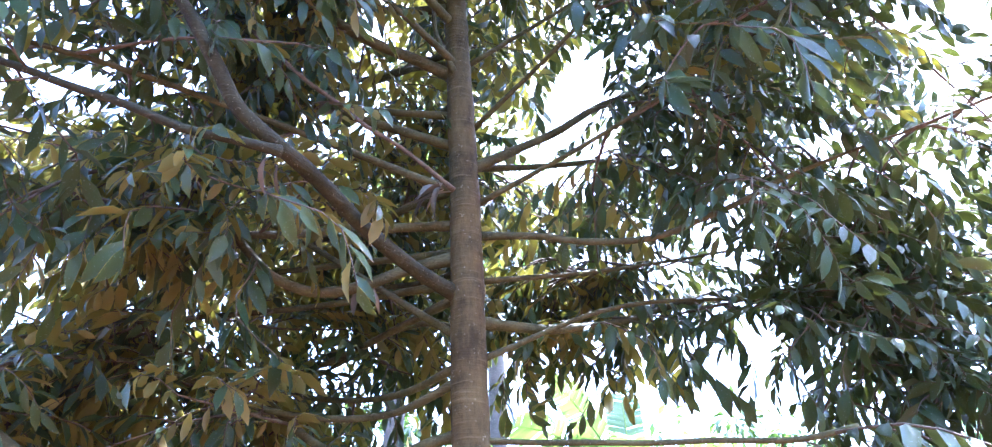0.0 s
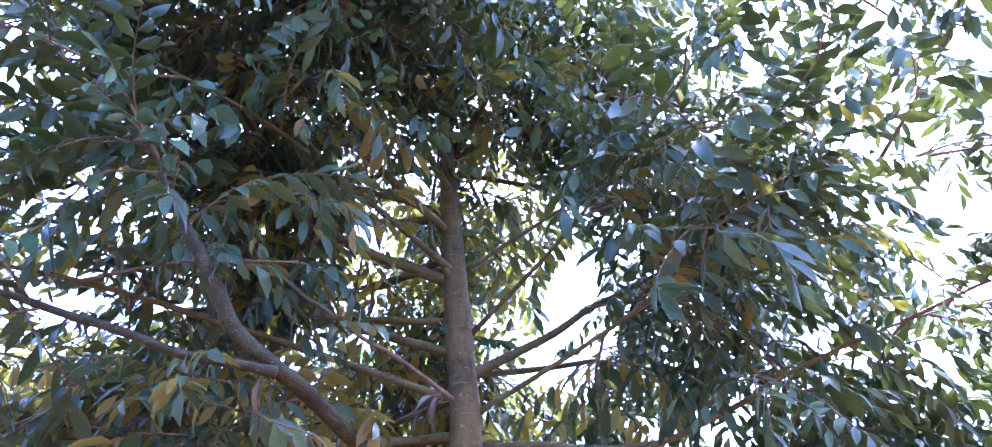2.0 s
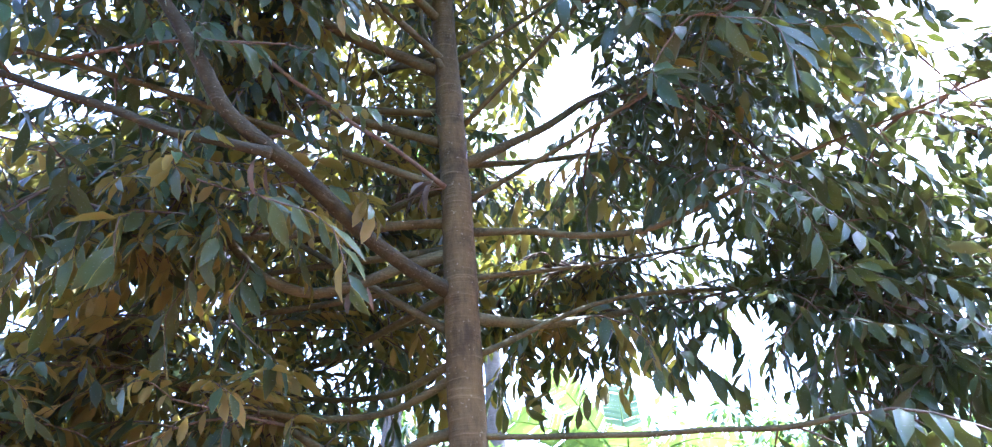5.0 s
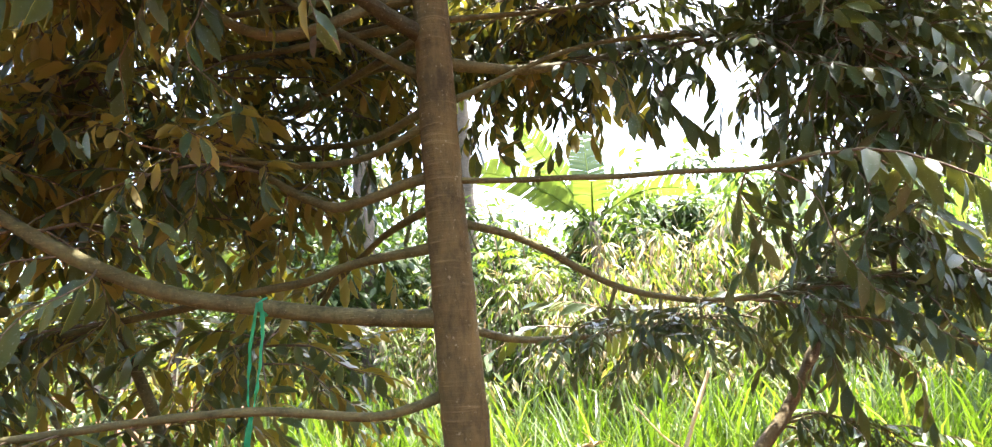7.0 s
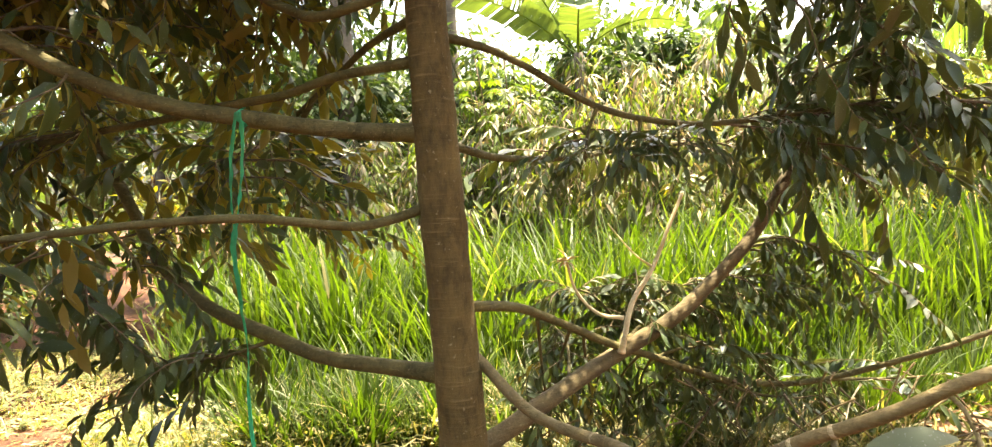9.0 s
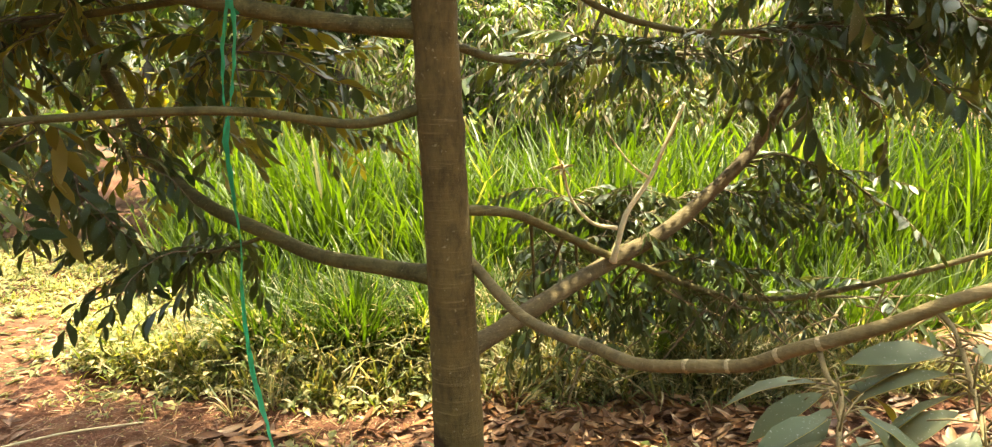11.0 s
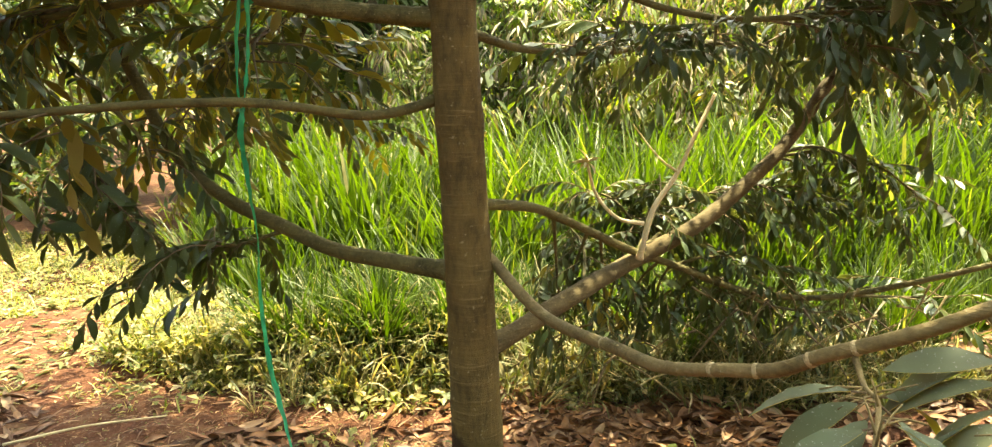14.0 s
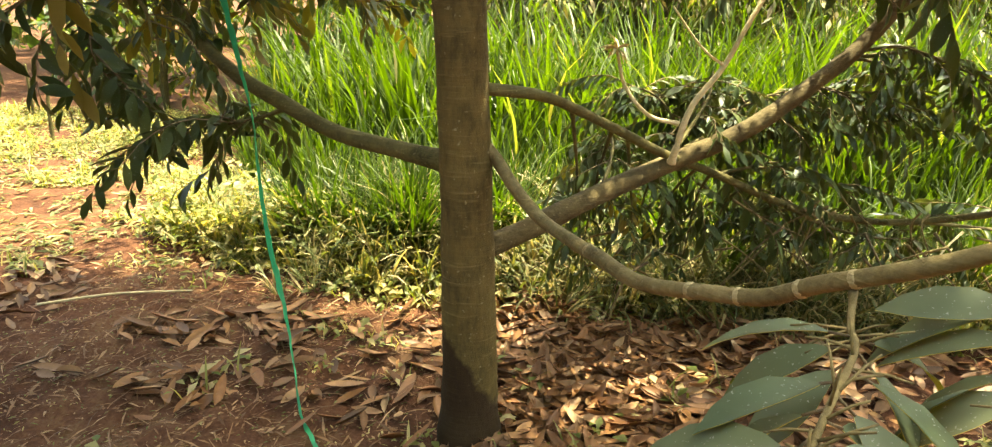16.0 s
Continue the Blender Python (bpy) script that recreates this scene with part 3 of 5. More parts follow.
limb([(0.0, 2.6, 2.33), (0.21, 2.5, 2.29), (0.40, 2.4, 2.26), (0.58, 2.35, 2.24), (0.77, 2.3, 2.23), (0.98, 2.2, 2.20), (1.13, 2.1, 2.21)], 0.011, 0.009, t0=0.72, n=6, seed=19, dark=True, big=0.0, pitch=(0, 38))
limb([(0.01, 2.6, 2.18), (0.20, 2.65, 2.13), (0.34, 2.7, 2.07), (0.48, 2.75, 1.99), (0.62, 2.8, 1.92), (0.80, 2.85, 1.87), (1.05, 2.9, 1.84), (1.42, 3.0, 1.86)], 0.015, 0.011, t0=0.70, n=22, seed=20, grow=[(1.8, 3.0, 1.9), (2.2, 3.0, 1.95)])
limb([(0.03, 2.6, 1.80), (0.21, 2.8, 1.75), (0.42, 3.0, 1.74), (0.63, 3.2, 1.75), (0.84, 3.4, 1.78), (1.17, 3.6, 1.80)], 0.015, 0.012, t0=0.72, n=11, seed=21, grow=[(1.5, 3.75, 1.8)])
limb([(0.03, 2.6, 1.22), (0.25, 2.75, 1.18), (0.38, 2.9, 1.11), (0.52, 3.0, 1.03), (0.70, 3.1, 0.93), (0.94, 3.3, 0.81), (1.28, 3.5, 0.64), (1.58, 3.6, 0.56), (1.88, 3.6, 0.56), (2.29, 3.4, 0.71), (2.64, 3.3, 0.84)], 0.019, 0.014, t0=0.93, n=3, seed=22, spread=60)
limb([(0.02, 2.62, 0.66), (0.18, 2.75, 0.70), (0.48, 2.95, 0.81), (0.73, 3.15, 0.88), (1.03, 3.30, 0.99), (1.23, 3.40, 1.11), (1.44, 3.50, 1.26), (1.60, 3.57, 1.42), (1.71, 3.62, 1.56), (1.80, 3.66, 1.68)], 0.040, 0.029, t0=0.78, n=26, seed=23, mat=BROWNLIMB, grow=[(1.9, 3.75, 2.0), (2.1, 3.8, 2.3)])
_, NEAR = limb([(0.03, 2.6, 1.10), (0.12, 2.59, 1.01), (0.19, 2.5, 0.94), (0.27, 2.43, 0.87), (0.36, 2.27, 0.86), (0.44, 2.05, 0.89), (0.52, 1.88, 0.9), (0.63, 1.72, 0.95), (0.72, 1.64, 0.98), (0.78, 1.56, 1.04), (0.83, 1.5, 1.08), (0.91, 1.42, 1.14), (1.06, 1.34, 1.23)], 0.021, 0.014, n=0, seed=24, mat=PALELIMB, grow=[(1.45, 1.28, 1.33), (1.75, 1.25, 1.42)])

for k in (0.34, 0.49, 0.545, 0.615, 0.70):
    i = int(k * len(NEAR))
    a, b = NEAR[i] - ROOT, NEAR[i + 1] - ROOT
    d = (b - a).normalized() * 0.009
    g = Geo()
    tube(g, [a - d, a - d * 0.3, a + d * 0.3, a + d], lambda t: 0.0212 - 0.008 * k + (0.001 if 0.1 < t < 0.9 else -0.002), 12, 0)
    part("leaf_scar", g.mesh("leaf_scar", [SCAR]), TREE, "pale raised ring scar on a limb")

# limbs of the upper crown, on all sides
for i in range(46):
    z = 3.0 + 3.9 * (i / 45)
    az = radians(137.5 * i + 20)
    if z < 4.6 and (abs((math.degrees(az) % 360) - 270) < 40 or math.cos(az) > 0):
        continue
    ln = max(0.55, 2.3 - 0.50 * (z - 3.2)) * rng.uniform(0.85, 1.1)
    if math.cos(az) > 0.3 and z > 4.3:
        ln *= 0.85
    rise = rng.uniform(0.05, 0.40)
    d = Vector((math.cos(az), math.sin(az), 0))
    p0 = Vector((0, 2.6, z))
    limb([p0, p0 + d * ln * 0.35 + Vector((0, 0, 0.10)), p0 + d * ln * 0.7 + Vector((0, 0, 0.12 + rise * 0.5))], 0.017, 0.010, t0=0.28, n=int(4 + 6 * ln), seed=40 + i, grow=[p0 + d * ln + Vector((0, 0, rise))], big=0.5)
# limbs that lean out over the viewer
limb([(0.02, 2.6, 3.7), (0.5, 2.2, 3.95), (0.95, 1.75, 4.25)], 0.011, 0.007, t0=0.2, n=20, seed=101, grow=[(1.25, 1.4, 4.45), (1.5, 1.2, 4.5)], big=0.85)
limb([(0.02, 2.6, 3.3), (0.6, 2.35, 3.5), (1.1, 2.0, 3.65)], 0.011, 0.007, t0=0.2, n=24, seed=102, grow=[(1.5, 1.8, 3.75), (1.8, 1.7, 3.7)], big=0.85)
limb([(-0.02, 2.6, 4.3), (-0.55, 2.05, 4.6), (-1.0, 1.5, 4.85)], 0.020, 0.012, t0=0.35, n=42, seed=103, grow=[(-1.4, 1.1, 5.0)], big=0.7)
limb([(-0.02, 2.6, 4.6), (-0.35, 2.0, 5.0), (-0.55, 1.4, 5.3)], 0.018, 0.012, t0=0.4, n=36, seed=104, grow=[(-0.7, 0.9, 5.45)], big=0.7)
limb([(-0.02, 2.6, 3.6), (-0.8, 2.5, 3.85), (-1.4, 2.35, 4.0)], 0.020, 0.012, t0=0.4, n=18, seed=105, grow=[(-1.9, 2.2, 4.1)], big=0.6)
limb([(-0.02, 2.6, 2.62), (-0.3, 2.85, 2.58), (-0.65, 3.15, 2.66), (-1.2, 3.6, 2.86)], 0.016, 0.011, t0=0.4, n=18, seed=106, grow=[(-1.8, 4.0, 2.85)], big=0.45)
limb([(-0.02, 2.6, 2.95), (-0.7, 2.9, 3.0), (-1.4, 3.1, 3.05)], 0.016, 0.011, t0=0.4, n=19, seed=107, grow=[(-2.1, 3.3, 3.1)], big=0.45)
limb([(-0.02, 2.6, 2.56), (-0.35, 2.75, 2.47), (-0.8, 2.8, 2.52), (-1.4, 2.7, 2.72)], 0.016, 0.011, t0=0.5, n=18, seed=108, grow=[(-2.2, 2.5, 2.65)], big=0.45)
limb([(-0.02, 2.6, 5.0), (-0.65, 1.95, 5.4), (-1.2, 1.4, 5.7)], 0.016, 0.011, t0=0.3, n=40, seed=117, grow=[(-1.6, 1.0, 5.8)], big=0.7)
limb([(0.02, 2.6, 4.1), (0.55, 2.5, 4.4), (1.1, 2.3, 4.65)], 0.011, 0.007, t0=0.2, n=13, seed=118, grow=[(1.6, 2.1, 4.75)], big=0.85)
limb([(0.02, 2.6, 2.95), (0.6, 2.95, 3.15), (1.2, 3.1, 3.3)], 0.011, 0.007, t0=0.2, n=18, seed=119, grow=[(1.8, 3.15, 3.4)], big=0.85)
limb([(-0.02, 2.6, 3.4), (-0.6, 3.1, 3.5), (-1.3, 3.7, 3.62)], 0.016, 0.011, t0=0.35, n=26, seed=120, grow=[(-2.2, 4.3, 3.7)], big=0.5)
limb([(-0.02, 2.6, 3.9), (-0.45, 3.3, 4.1), (-0.95, 4.0, 4.3)], 0.016, 0.011, t0=0.35, n=22, seed=121, grow=[(-1.6, 4.7, 4.4)], big=0.5)
limb([(-0.02, 2.6, 2.9), (-0.8, 3.3, 2.85), (-1.6, 3.8, 2.9)], 0.016, 0.011, t0=0.45, n=20, seed=122, grow=[(-2.4, 4.1, 2.95)], big=0.5)
limb([(0.00, 2.60, 5.40), (0.40, 2.40, 5.68), (0.79, 2.20, 5.91)], 0.016, 0.010, t0=0.3, n=22, seed=140, grow=[(1.22, 2.00, 6.05)], big=0.7)
limb([(-0.01, 2.60, 4.97), (0.48, 2.60, 5.33), (1.03, 2.60, 5.75)], 0.016, 0.010, t0=0.3, n=18, seed=141, grow=[(1.57, 2.50, 6.07)], big=0.7)
limb([(-0.03, 2.60, 5.41), (-0.92, 2.10, 5.55), (-1.71, 1.80, 5.67)], 0.016, 0.010, t0=0.3, n=22, seed=142, grow=[(-2.39, 1.60, 5.87)], big=0.7)
limb([(-0.02, 2.6, 2.75), (-0.24, 2.95, 2.92), (-0.53, 3.25, 2.94)], 0.014, 0.010, t0=0.12, n=20, seed=143, grow=[(-0.83, 3.50, 2.86)], big=0.4)
limb([(-0.02, 2.6, 3.0), (-0.27, 3.10, 3.19), (-0.69, 3.50, 3.34)], 0.014, 0.010, t0=0.12, n=16, seed=146, grow=[(-1.03, 3.80, 3.36)], big=0.4)
limb([(0.02, 2.6, 2.62), (0.64, 2.80, 2.91), (1.38, 3.00, 2.98), (1.91, 3.00, 2.77)], 0.011, 0.007, t0=0.25, n=32, seed=144, grow=[(2.32, 3.00, 2.52)], big=0.6)
limb([(-0.02, 2.6, 2.85), (-1.04, 3.10, 3.86), (-1.90, 3.40, 4.20)], 0.014, 0.009, t0=0.25, n=28, seed=149, grow=[(-2.89, 3.60, 4.50)], big=0.6)
limb([(-0.02, 2.6, 2.7), (-1.12, 3.00, 3.56), (-2.05, 3.20, 3.81)], 0.014, 0.009, t0=0.3, n=24, seed=150, grow=[(-2.82, 3.30, 4.00)], big=0.6)


def branchlet(target, seed, n, big, size=(0.8, 1.1)):
    """A thin leafy side branch from the nearest limb out to a point of the crown."""
    best = min(((p - target).length, k, i) for k, (_, line) in enumerate(LINES) for i, p in enumerate(line) if p.z < target.z + 0.35)
    if not 0.15 < best[0] < 1.15:
        return
    b, line = LINES[best[1]]
    a = line[best[2]]
    mid = a.lerp(target, 0.5) + Vector((0, 0, 0.12 * best[0]))
    pts = spline([a, mid, target], 8)
    g = Geo()
    tube(g, [p - ROOT for p in pts], lambda t: 0.009 - 0.005 * t, 5, 0)
    twig = part("branchlet", g.mesh("branchlet", [TWIG]), b)
    r = random.Random(seed)
    for i in range(n):
        t = 0.25 + 0.75 * (i + r.random()) / n
        k = min(int(t * 7), 6)
        p = pts[k].lerp(pts[k + 1], t * 7 - k)
        spray = r.random() < big
        d = pts[k + 1] - pts[k]
        s = r.uniform(*size)
        m = Matrix.Translation(p - ROOT) @ pose(0, 0, 0, r.uniform(-30, 30), r.uniform(-15, 45), math.degrees(math.atan2(d.y, d.x)) + r.uniform(-130, 130)) @ Matrix.Diagonal((s, s, s, 1))
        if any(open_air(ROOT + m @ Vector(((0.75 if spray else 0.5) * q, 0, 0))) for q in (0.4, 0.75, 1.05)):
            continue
        part("leafy_spray" if spray else "leafy_twig", pick(r.randrange(1000), spray, p), b, mtx=m)


def fill_crown(lo, hi, count, seed, n, big):
    """Branchlets at even random points of one part of the crown."""
    r = random.Random(seed)
    for i in range(count):
        p = Vector([r.uniform(a, b) for a, b in zip(lo, hi)])
        reach = float(np.interp(p.z, (2.0, 3.0, 4.5, 5.5, 6.5, 7.2), (2.5, 2.5, 2.1, 1.7, 1.1, 0.4)))
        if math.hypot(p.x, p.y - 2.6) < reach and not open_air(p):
            branchlet(p, seed * 1000 + i, n, big)


fill_crown((-1.1, 2.85, 2.95), (0.02, 4.3, 4.8), 62, 1, 5, 0.15)           # behind the trunk
fill_crown((-2.4, 2.7, 3.0), (-0.8, 3.8, 4.8), 14, 2, 4, 0.15)            # the side of the string
fill_crown((-0.6, 2.75, 3.4), (0.0, 3.5, 5.4), 34, 8, 6, 0.1)              # close round the trunk
fill_crown((-2.2, 2.6, 2.4), (-1.2, 3.5, 3.0), 18, 9, 5, 0.0)            # low on that side
fill_crown((-1.5, 1.5, 4.8), (0.9, 3.6, 6.9), 34, 3, 4, 0.3)              # the top
fill_crown((0.9, 2.4, 2.6), (2.0, 3.6, 5.0), 48, 4, 5, 0.25)              # the open side

fill_crown((0.25, 2.85, 2.95), (1.4, 3.6, 3.35), 44, 5, 5, 0.1)            # over the low gap
fill_crown((0.12, 2.85, 4.3), (1.1, 3.8, 5.2), 16, 6, 5, 0.25)            # beside the upper trunk
fill_crown((1.3, 2.7, 1.9), (2.1, 3.2, 2.6), 8, 10, 4, 0.0)              # low on the open side
fill_crown((0.3, 3.5, 3.4), (1.4, 4.2, 4.6), 17, 7, 5, 0.15)              # behind the first limbs

# shoots that hang from the open side's low limbs
for k, (a, b, c, n) in enumerate((((0.62, 2.8, 1.92), (0.58, 2.8, 1.82), (0.56, 2.78, 1.71), 7), ((0.80, 2.85, 1.87), (0.78, 2.82, 1.80), (0.74, 2.78, 1.70), 9), ((0.95, 2.88, 1.85), (0.94, 2.82, 1.80), (0.92, 2.78, 1.72), 9), ((1.35, 2.98, 1.85), (1.40, 2.9, 1.84), (1.42, 2.85, 1.82), 6), ((1.42, 3.0, 1.86), (1.62, 2.95, 1.88), (1.80, 2.9, 1.88), 8), ((1.42, 3.0, 1.86), (1.55, 2.9, 2.02), (1.70, 2.8, 2.08), 8), ((1.42, 3.0, 1.86), (1.48, 3.1, 1.98), (1.50, 3.2, 2.14), 8))):
    limb([a, b, c], 0.008, 0.004, t0=0.3, n=n, seed=160 + k, size=(0.42, 0.62), big=0.0, free=True, pitch=(-15, 18), spread=120, name="branchlet", dark=True)
# low shoots in the tangle by the grass
limb([(1.30, 3.5, 0.63), (1.5, 3.6, 0.52), (1.75, 3.65, 0.46)], 0.009, 0.006, t0=0.4, n=5, seed=124, grow=[(2.0, 3.8, 0.42)], size=(0.5, 0.7), big=0.0, free=True, pitch=(-30, 12))
limb([(1.88, 3.6, 0.56), (2.1, 3.7, 0.52), (2.4, 3.72, 0.50)], 0.009, 0.006, t0=0.4, n=5, seed=125, grow=[(2.7, 3.75, 0.5)], size=(0.6, 0.85), big=0.0, free=True, pitch=(-30, 12))
limb([(-1.56, 2.95, 1.60), (-1.45, 2.90, 1.44), (-1.38, 2.85, 1.31)], 0.009, 0.005, t0=0.1, n=10, seed=147, dark=True, big=0.0, free=True, pitch=(15, 60))
limb([(-1.34, 3.00, 1.58), (-1.23, 3.00, 1.43), (-1.21, 3.00, 1.31)], 0.009, 0.005, t0=0.1, n=5, seed=148, dark=True, size=(0.6, 0.8), big=0.0, free=True, pitch=(0, 30))
# narrow-leaved shoots behind the dead twigs
limb([(0.86, 3.50, 0.87), (0.73, 3.60, 1.06), (0.60, 3.70, 1.11)], 0.008, 0.004, t0=0.1, n=26, seed=130, dark=True, size=(0.5, 0.72), big=0.0, free=True, pitch=(-20, 20))
limb([(0.93, 3.50, 0.96), (1.11, 3.60, 1.06), (1.27, 3.70, 1.10)], 0.008, 0.004, t0=0.1, n=26, seed=131, dark=True, size=(0.5, 0.72), big=0.0, free=True, pitch=(-20, 20))
limb([(1.58, 3.75, 1.25), (1.79, 3.70, 1.27), (2.04, 3.65, 1.19), (2.23, 3.60, 1.03)], 0.008, 0.004, t0=0.1, n=12, seed=132, dark=True, size=(0.6, 0.85), big=0.0, free=True, pitch=(0, 35))
limb([(0.94, 3.40, 0.78), (1.17, 3.45, 0.81), (1.57, 3.55, 0.69)], 0.008, 0.004, t0=0.1, n=9, seed=133, dark=True, size=(0.55, 0.85), big=0.0, free=True, pitch=(-20, 20))
limb([(1.36, 3.75, 1.09), (1.53, 3.75, 1.00), (1.74, 3.75, 0.97)], 0.008, 0.004, t0=0.1, n=9, seed=134, dark=True, size=(0.55, 0.8), big=0.0, free=True, pitch=(0, 30))
limb([(0.26, 3.30, 0.62), (0.45, 3.40, 0.68), (0.72, 3.50, 0.69)], 0.008, 0.004, t0=0.1, n=14, seed=135, dark=True, size=(0.5, 0.7), big=0.0, free=True, pitch=(-20, 20))
for k, (a, b, c) in enumerate((((0.48, 2.95, 0.83), (0.52, 3.25, 0.92), (0.50, 3.55, 0.95)), ((0.73, 3.15, 0.90), (0.90, 3.45, 1.08), (0.95, 3.65, 1.18)), ((1.03, 3.30, 1.01), (1.22, 3.55, 1.00), (1.40, 3.70, 0.92)), ((1.23, 3.40, 1.13), (1.45, 3.62, 1.12), (1.66, 3.70, 1.00)), ((1.44, 3.50, 1.28), (1.70, 3.60, 1.30), (1.98, 3.62, 1.20)))):
    limb([a, b, c], 0.008, 0.004, t0=0.25, n=15, seed=180 + k, dark=True, size=(0.42, 0.68), big=0.0, free=True, pitch=(-12, 30), spread=140, name="branchlet")
# leafy shoots and dead twigs that hang in a tangle under the crossing limbs
hang_rng = random.Random(205)
for k in range(15):
    x = 0.36 + 0.115 * k + hang_rng.uniform(-0.04, 0.04)
    top = Vector((x, float(np.interp(x, (0.38, 0.94, 1.58, 2.29), (2.9, 3.3, 3.6, 3.45))), float(np.interp(x, (0.38, 0.70, 1.28, 1.58, 1.88, 2.29), (1.11, 0.93, 0.64, 0.56, 0.56, 0.71)))))
    tip = Vector((x + hang_rng.uniform(-0.15, 0.15), top.y + hang_rng.uniform(0.15, 0.40), hang_rng.uniform(0.30, 0.46)))
    limb([top, top.lerp(tip, 0.5) + Vector((0, 0.05, 0.06)), tip], 0.007, 0.003, t0=0.3, n=8, seed=200 + k, dark=k % 2 > 0, size=(0.38, 0.56), big=0.0, free=True, pitch=(-5, 40), spread=150, name="branchlet")
for k in range(46):
    a = Vector((hang_rng.uniform(0.45, 2.6), hang_rng.uniform(3.15, 3.6), hang_rng.uniform(0.42, 0.72)))
    d = Vector((hang_rng.uniform(-0.35, 0.35), hang_rng.uniform(-0.1, 0.1), hang_rng.uniform(-0.30, -0.12)))
    bow = Vector((hang_rng.uniform(-0.04, 0.04), 0, hang_rng.uniform(0.0, 0.05)))
    limb([a, a + d * 0.5 + bow, a + d], 0.005, 0.002, "thin brown dead twig", n=0, seed=220 + k, mat=PALELIMB if k % 3 else TWIG, name="dead_twig")
# low side shoots
limb([(-0.72, 3.0, 1.07), (-0.86, 3.05, 1.02), (-1.0, 3.1, 0.99)], 0.009, 0.006, t0=0.2, n=15, seed=110, dark=True, grow=[(-1.22, 3.2, 0.95)], size=(0.7, 0.95), big=0.0, spread=100, pitch=(-20, 12), free=True)
limb([(-0.55, 3.3, 2.06), (-0.72, 3.45, 1.78), (-0.66, 3.52, 1.54)], 0.012, 0.008, t0=0.25, n=16, seed=111, grow=[(-0.46, 3.56, 1.42)], size=(0.55, 0.8), big=0.0, spread=110, free=True)
limb([(0.80, 3.25, 0.92), (0.95, 3.5, 0.93), (1.12, 3.7, 0.86)], 0.011, 0.007, t0=0.4, n=3, seed=114, grow=[(1.35, 3.8, 0.74)], big=0.15, free=True, pitch=(-10, 45))
limb([(0.60, 3.1, 0.86), (0.78, 3.4, 0.80), (1.0, 3.6, 0.76)], 0.010, 0.007, t0=0.4, n=3, seed=115, grow=[(1.3, 3.75, 0.62)], big=0.15, free=True, pitch=(-10, 40))
limb([(1.36, 3.55, 1.19), (1.52, 3.6, 1.25), (1.72, 3.65, 1.18)], 0.009, 0.006, t0=0.3, n=7, seed=116, dark=True, grow=[(1.95, 3.7, 1.02)], big=0.1, free=True, size=(0.6, 0.85), pitch=(-10, 25))

# the low shoot before the camera, with large leaves
SHOOT, SHOOT_LINE = limb([(0.82, 1.51, 1.05), (0.78, 1.4, 1.04), (0.75, 1.3, 1.05), (0.67, 1.16, 1.03), (0.62, 1.06, 1.02), (0.59, 0.98, 1.0)], 0.0055, 0.0040, "pale shoot with bare stalks and large leaves", n=0, seed=30, mat=PALELIMB, name="shoot", grow=[(0.54, 0.88, 0.97)])


def big_leaf(seed):
    r = random.Random(seed)
    g = Geo()
    ln = r.uniform(0.17, 0.225)
    leaf(g, Vector((0.03, 0, 0)), Vector((1, 0, 0)), Vector((0, 0, 1)), ln, ln * r.uniform(0.28, 0.34), r.uniform(0.15, 0.45), r.uniform(0.10, 0.40), 1, 2)
    tube(g, [Vector((0, 0, 0)), Vector((0.032, 0, 0))], lambda t: 0.0022, 5, 0)
    return g.mesh("leaf", [TWIG, LEAF_SHEEN, LEAF_UNDER])


BIG_LEAVES = [big_leaf(600 + i) for i in range(5)]


def dress_shoot(shoot, line, seed, leaves, yaw0):
    """Large leaves in two rows along a hanging shoot, and short bare stalks."""
    r = random.Random(seed)
    m = len(line) - 1
    for i in range(leaves):
        p = line[min(m, 8 + int((m - 8) * i / leaves))]
        side = 1 if i % 2 else -1
        yaw = yaw0 + side * (r.uniform(45, 118) if i < leaves - 3 else 30)
        part("leaf", BIG_LEAVES[r.randrange(5)], shoot, mtx=Matrix.Translation(p - ROOT) @ pose(0, 0, 0, side * r.uniform(-15, 45), r.uniform(-8, 34), yaw))
    for i in range(34):
        p = line[6 + int((m - 6) * i / 34)] - ROOT
        g = Geo()
        w = Vector((r.uniform(-1, 1), r.uniform(-.4, .4), r.uniform(-.3, .5))).normalized() * r.uniform(0.045, 0.085)
        tube(g, [p, p + w * 0.6 + Vector((0, 0, 0.004)), p + w], lambda t: 0.0024 * (1 - 0.35 * t), 5, 0)
        part("stalk", g.mesh("stalk", [PALELIMB]), shoot)


dress_shoot(SHOOT, SHOOT_LINE, 77, 26, 262)
sh, ln_ = limb([NEAR[int(0.82 * len(NEAR))], (0.99, 1.34, 1.15), (0.96, 1.25, 1.09), (0.91, 1.15, 1.05), (0.85, 1.05, 1.01)], 0.005, 0.004, n=0, seed=34, mat=PALELIMB, name="shoot", grow=[(0.79, 0.96, 0.97)])
dress_shoot(sh, ln_, 78, 22, 268)
sh, ln_ = limb([NEAR[int(0.88 * len(NEAR))], (1.38, 1.45, 1.20), (1.45, 1.60, 1.12)], 0.008, 0.005, n=0, seed=35, mat=TWIG, name="shoot", grow=[(1.55, 1.62, 1.02), (1.62, 1.62, 0.9)])
dress_shoot(sh, ln_, 79, 14, 300)

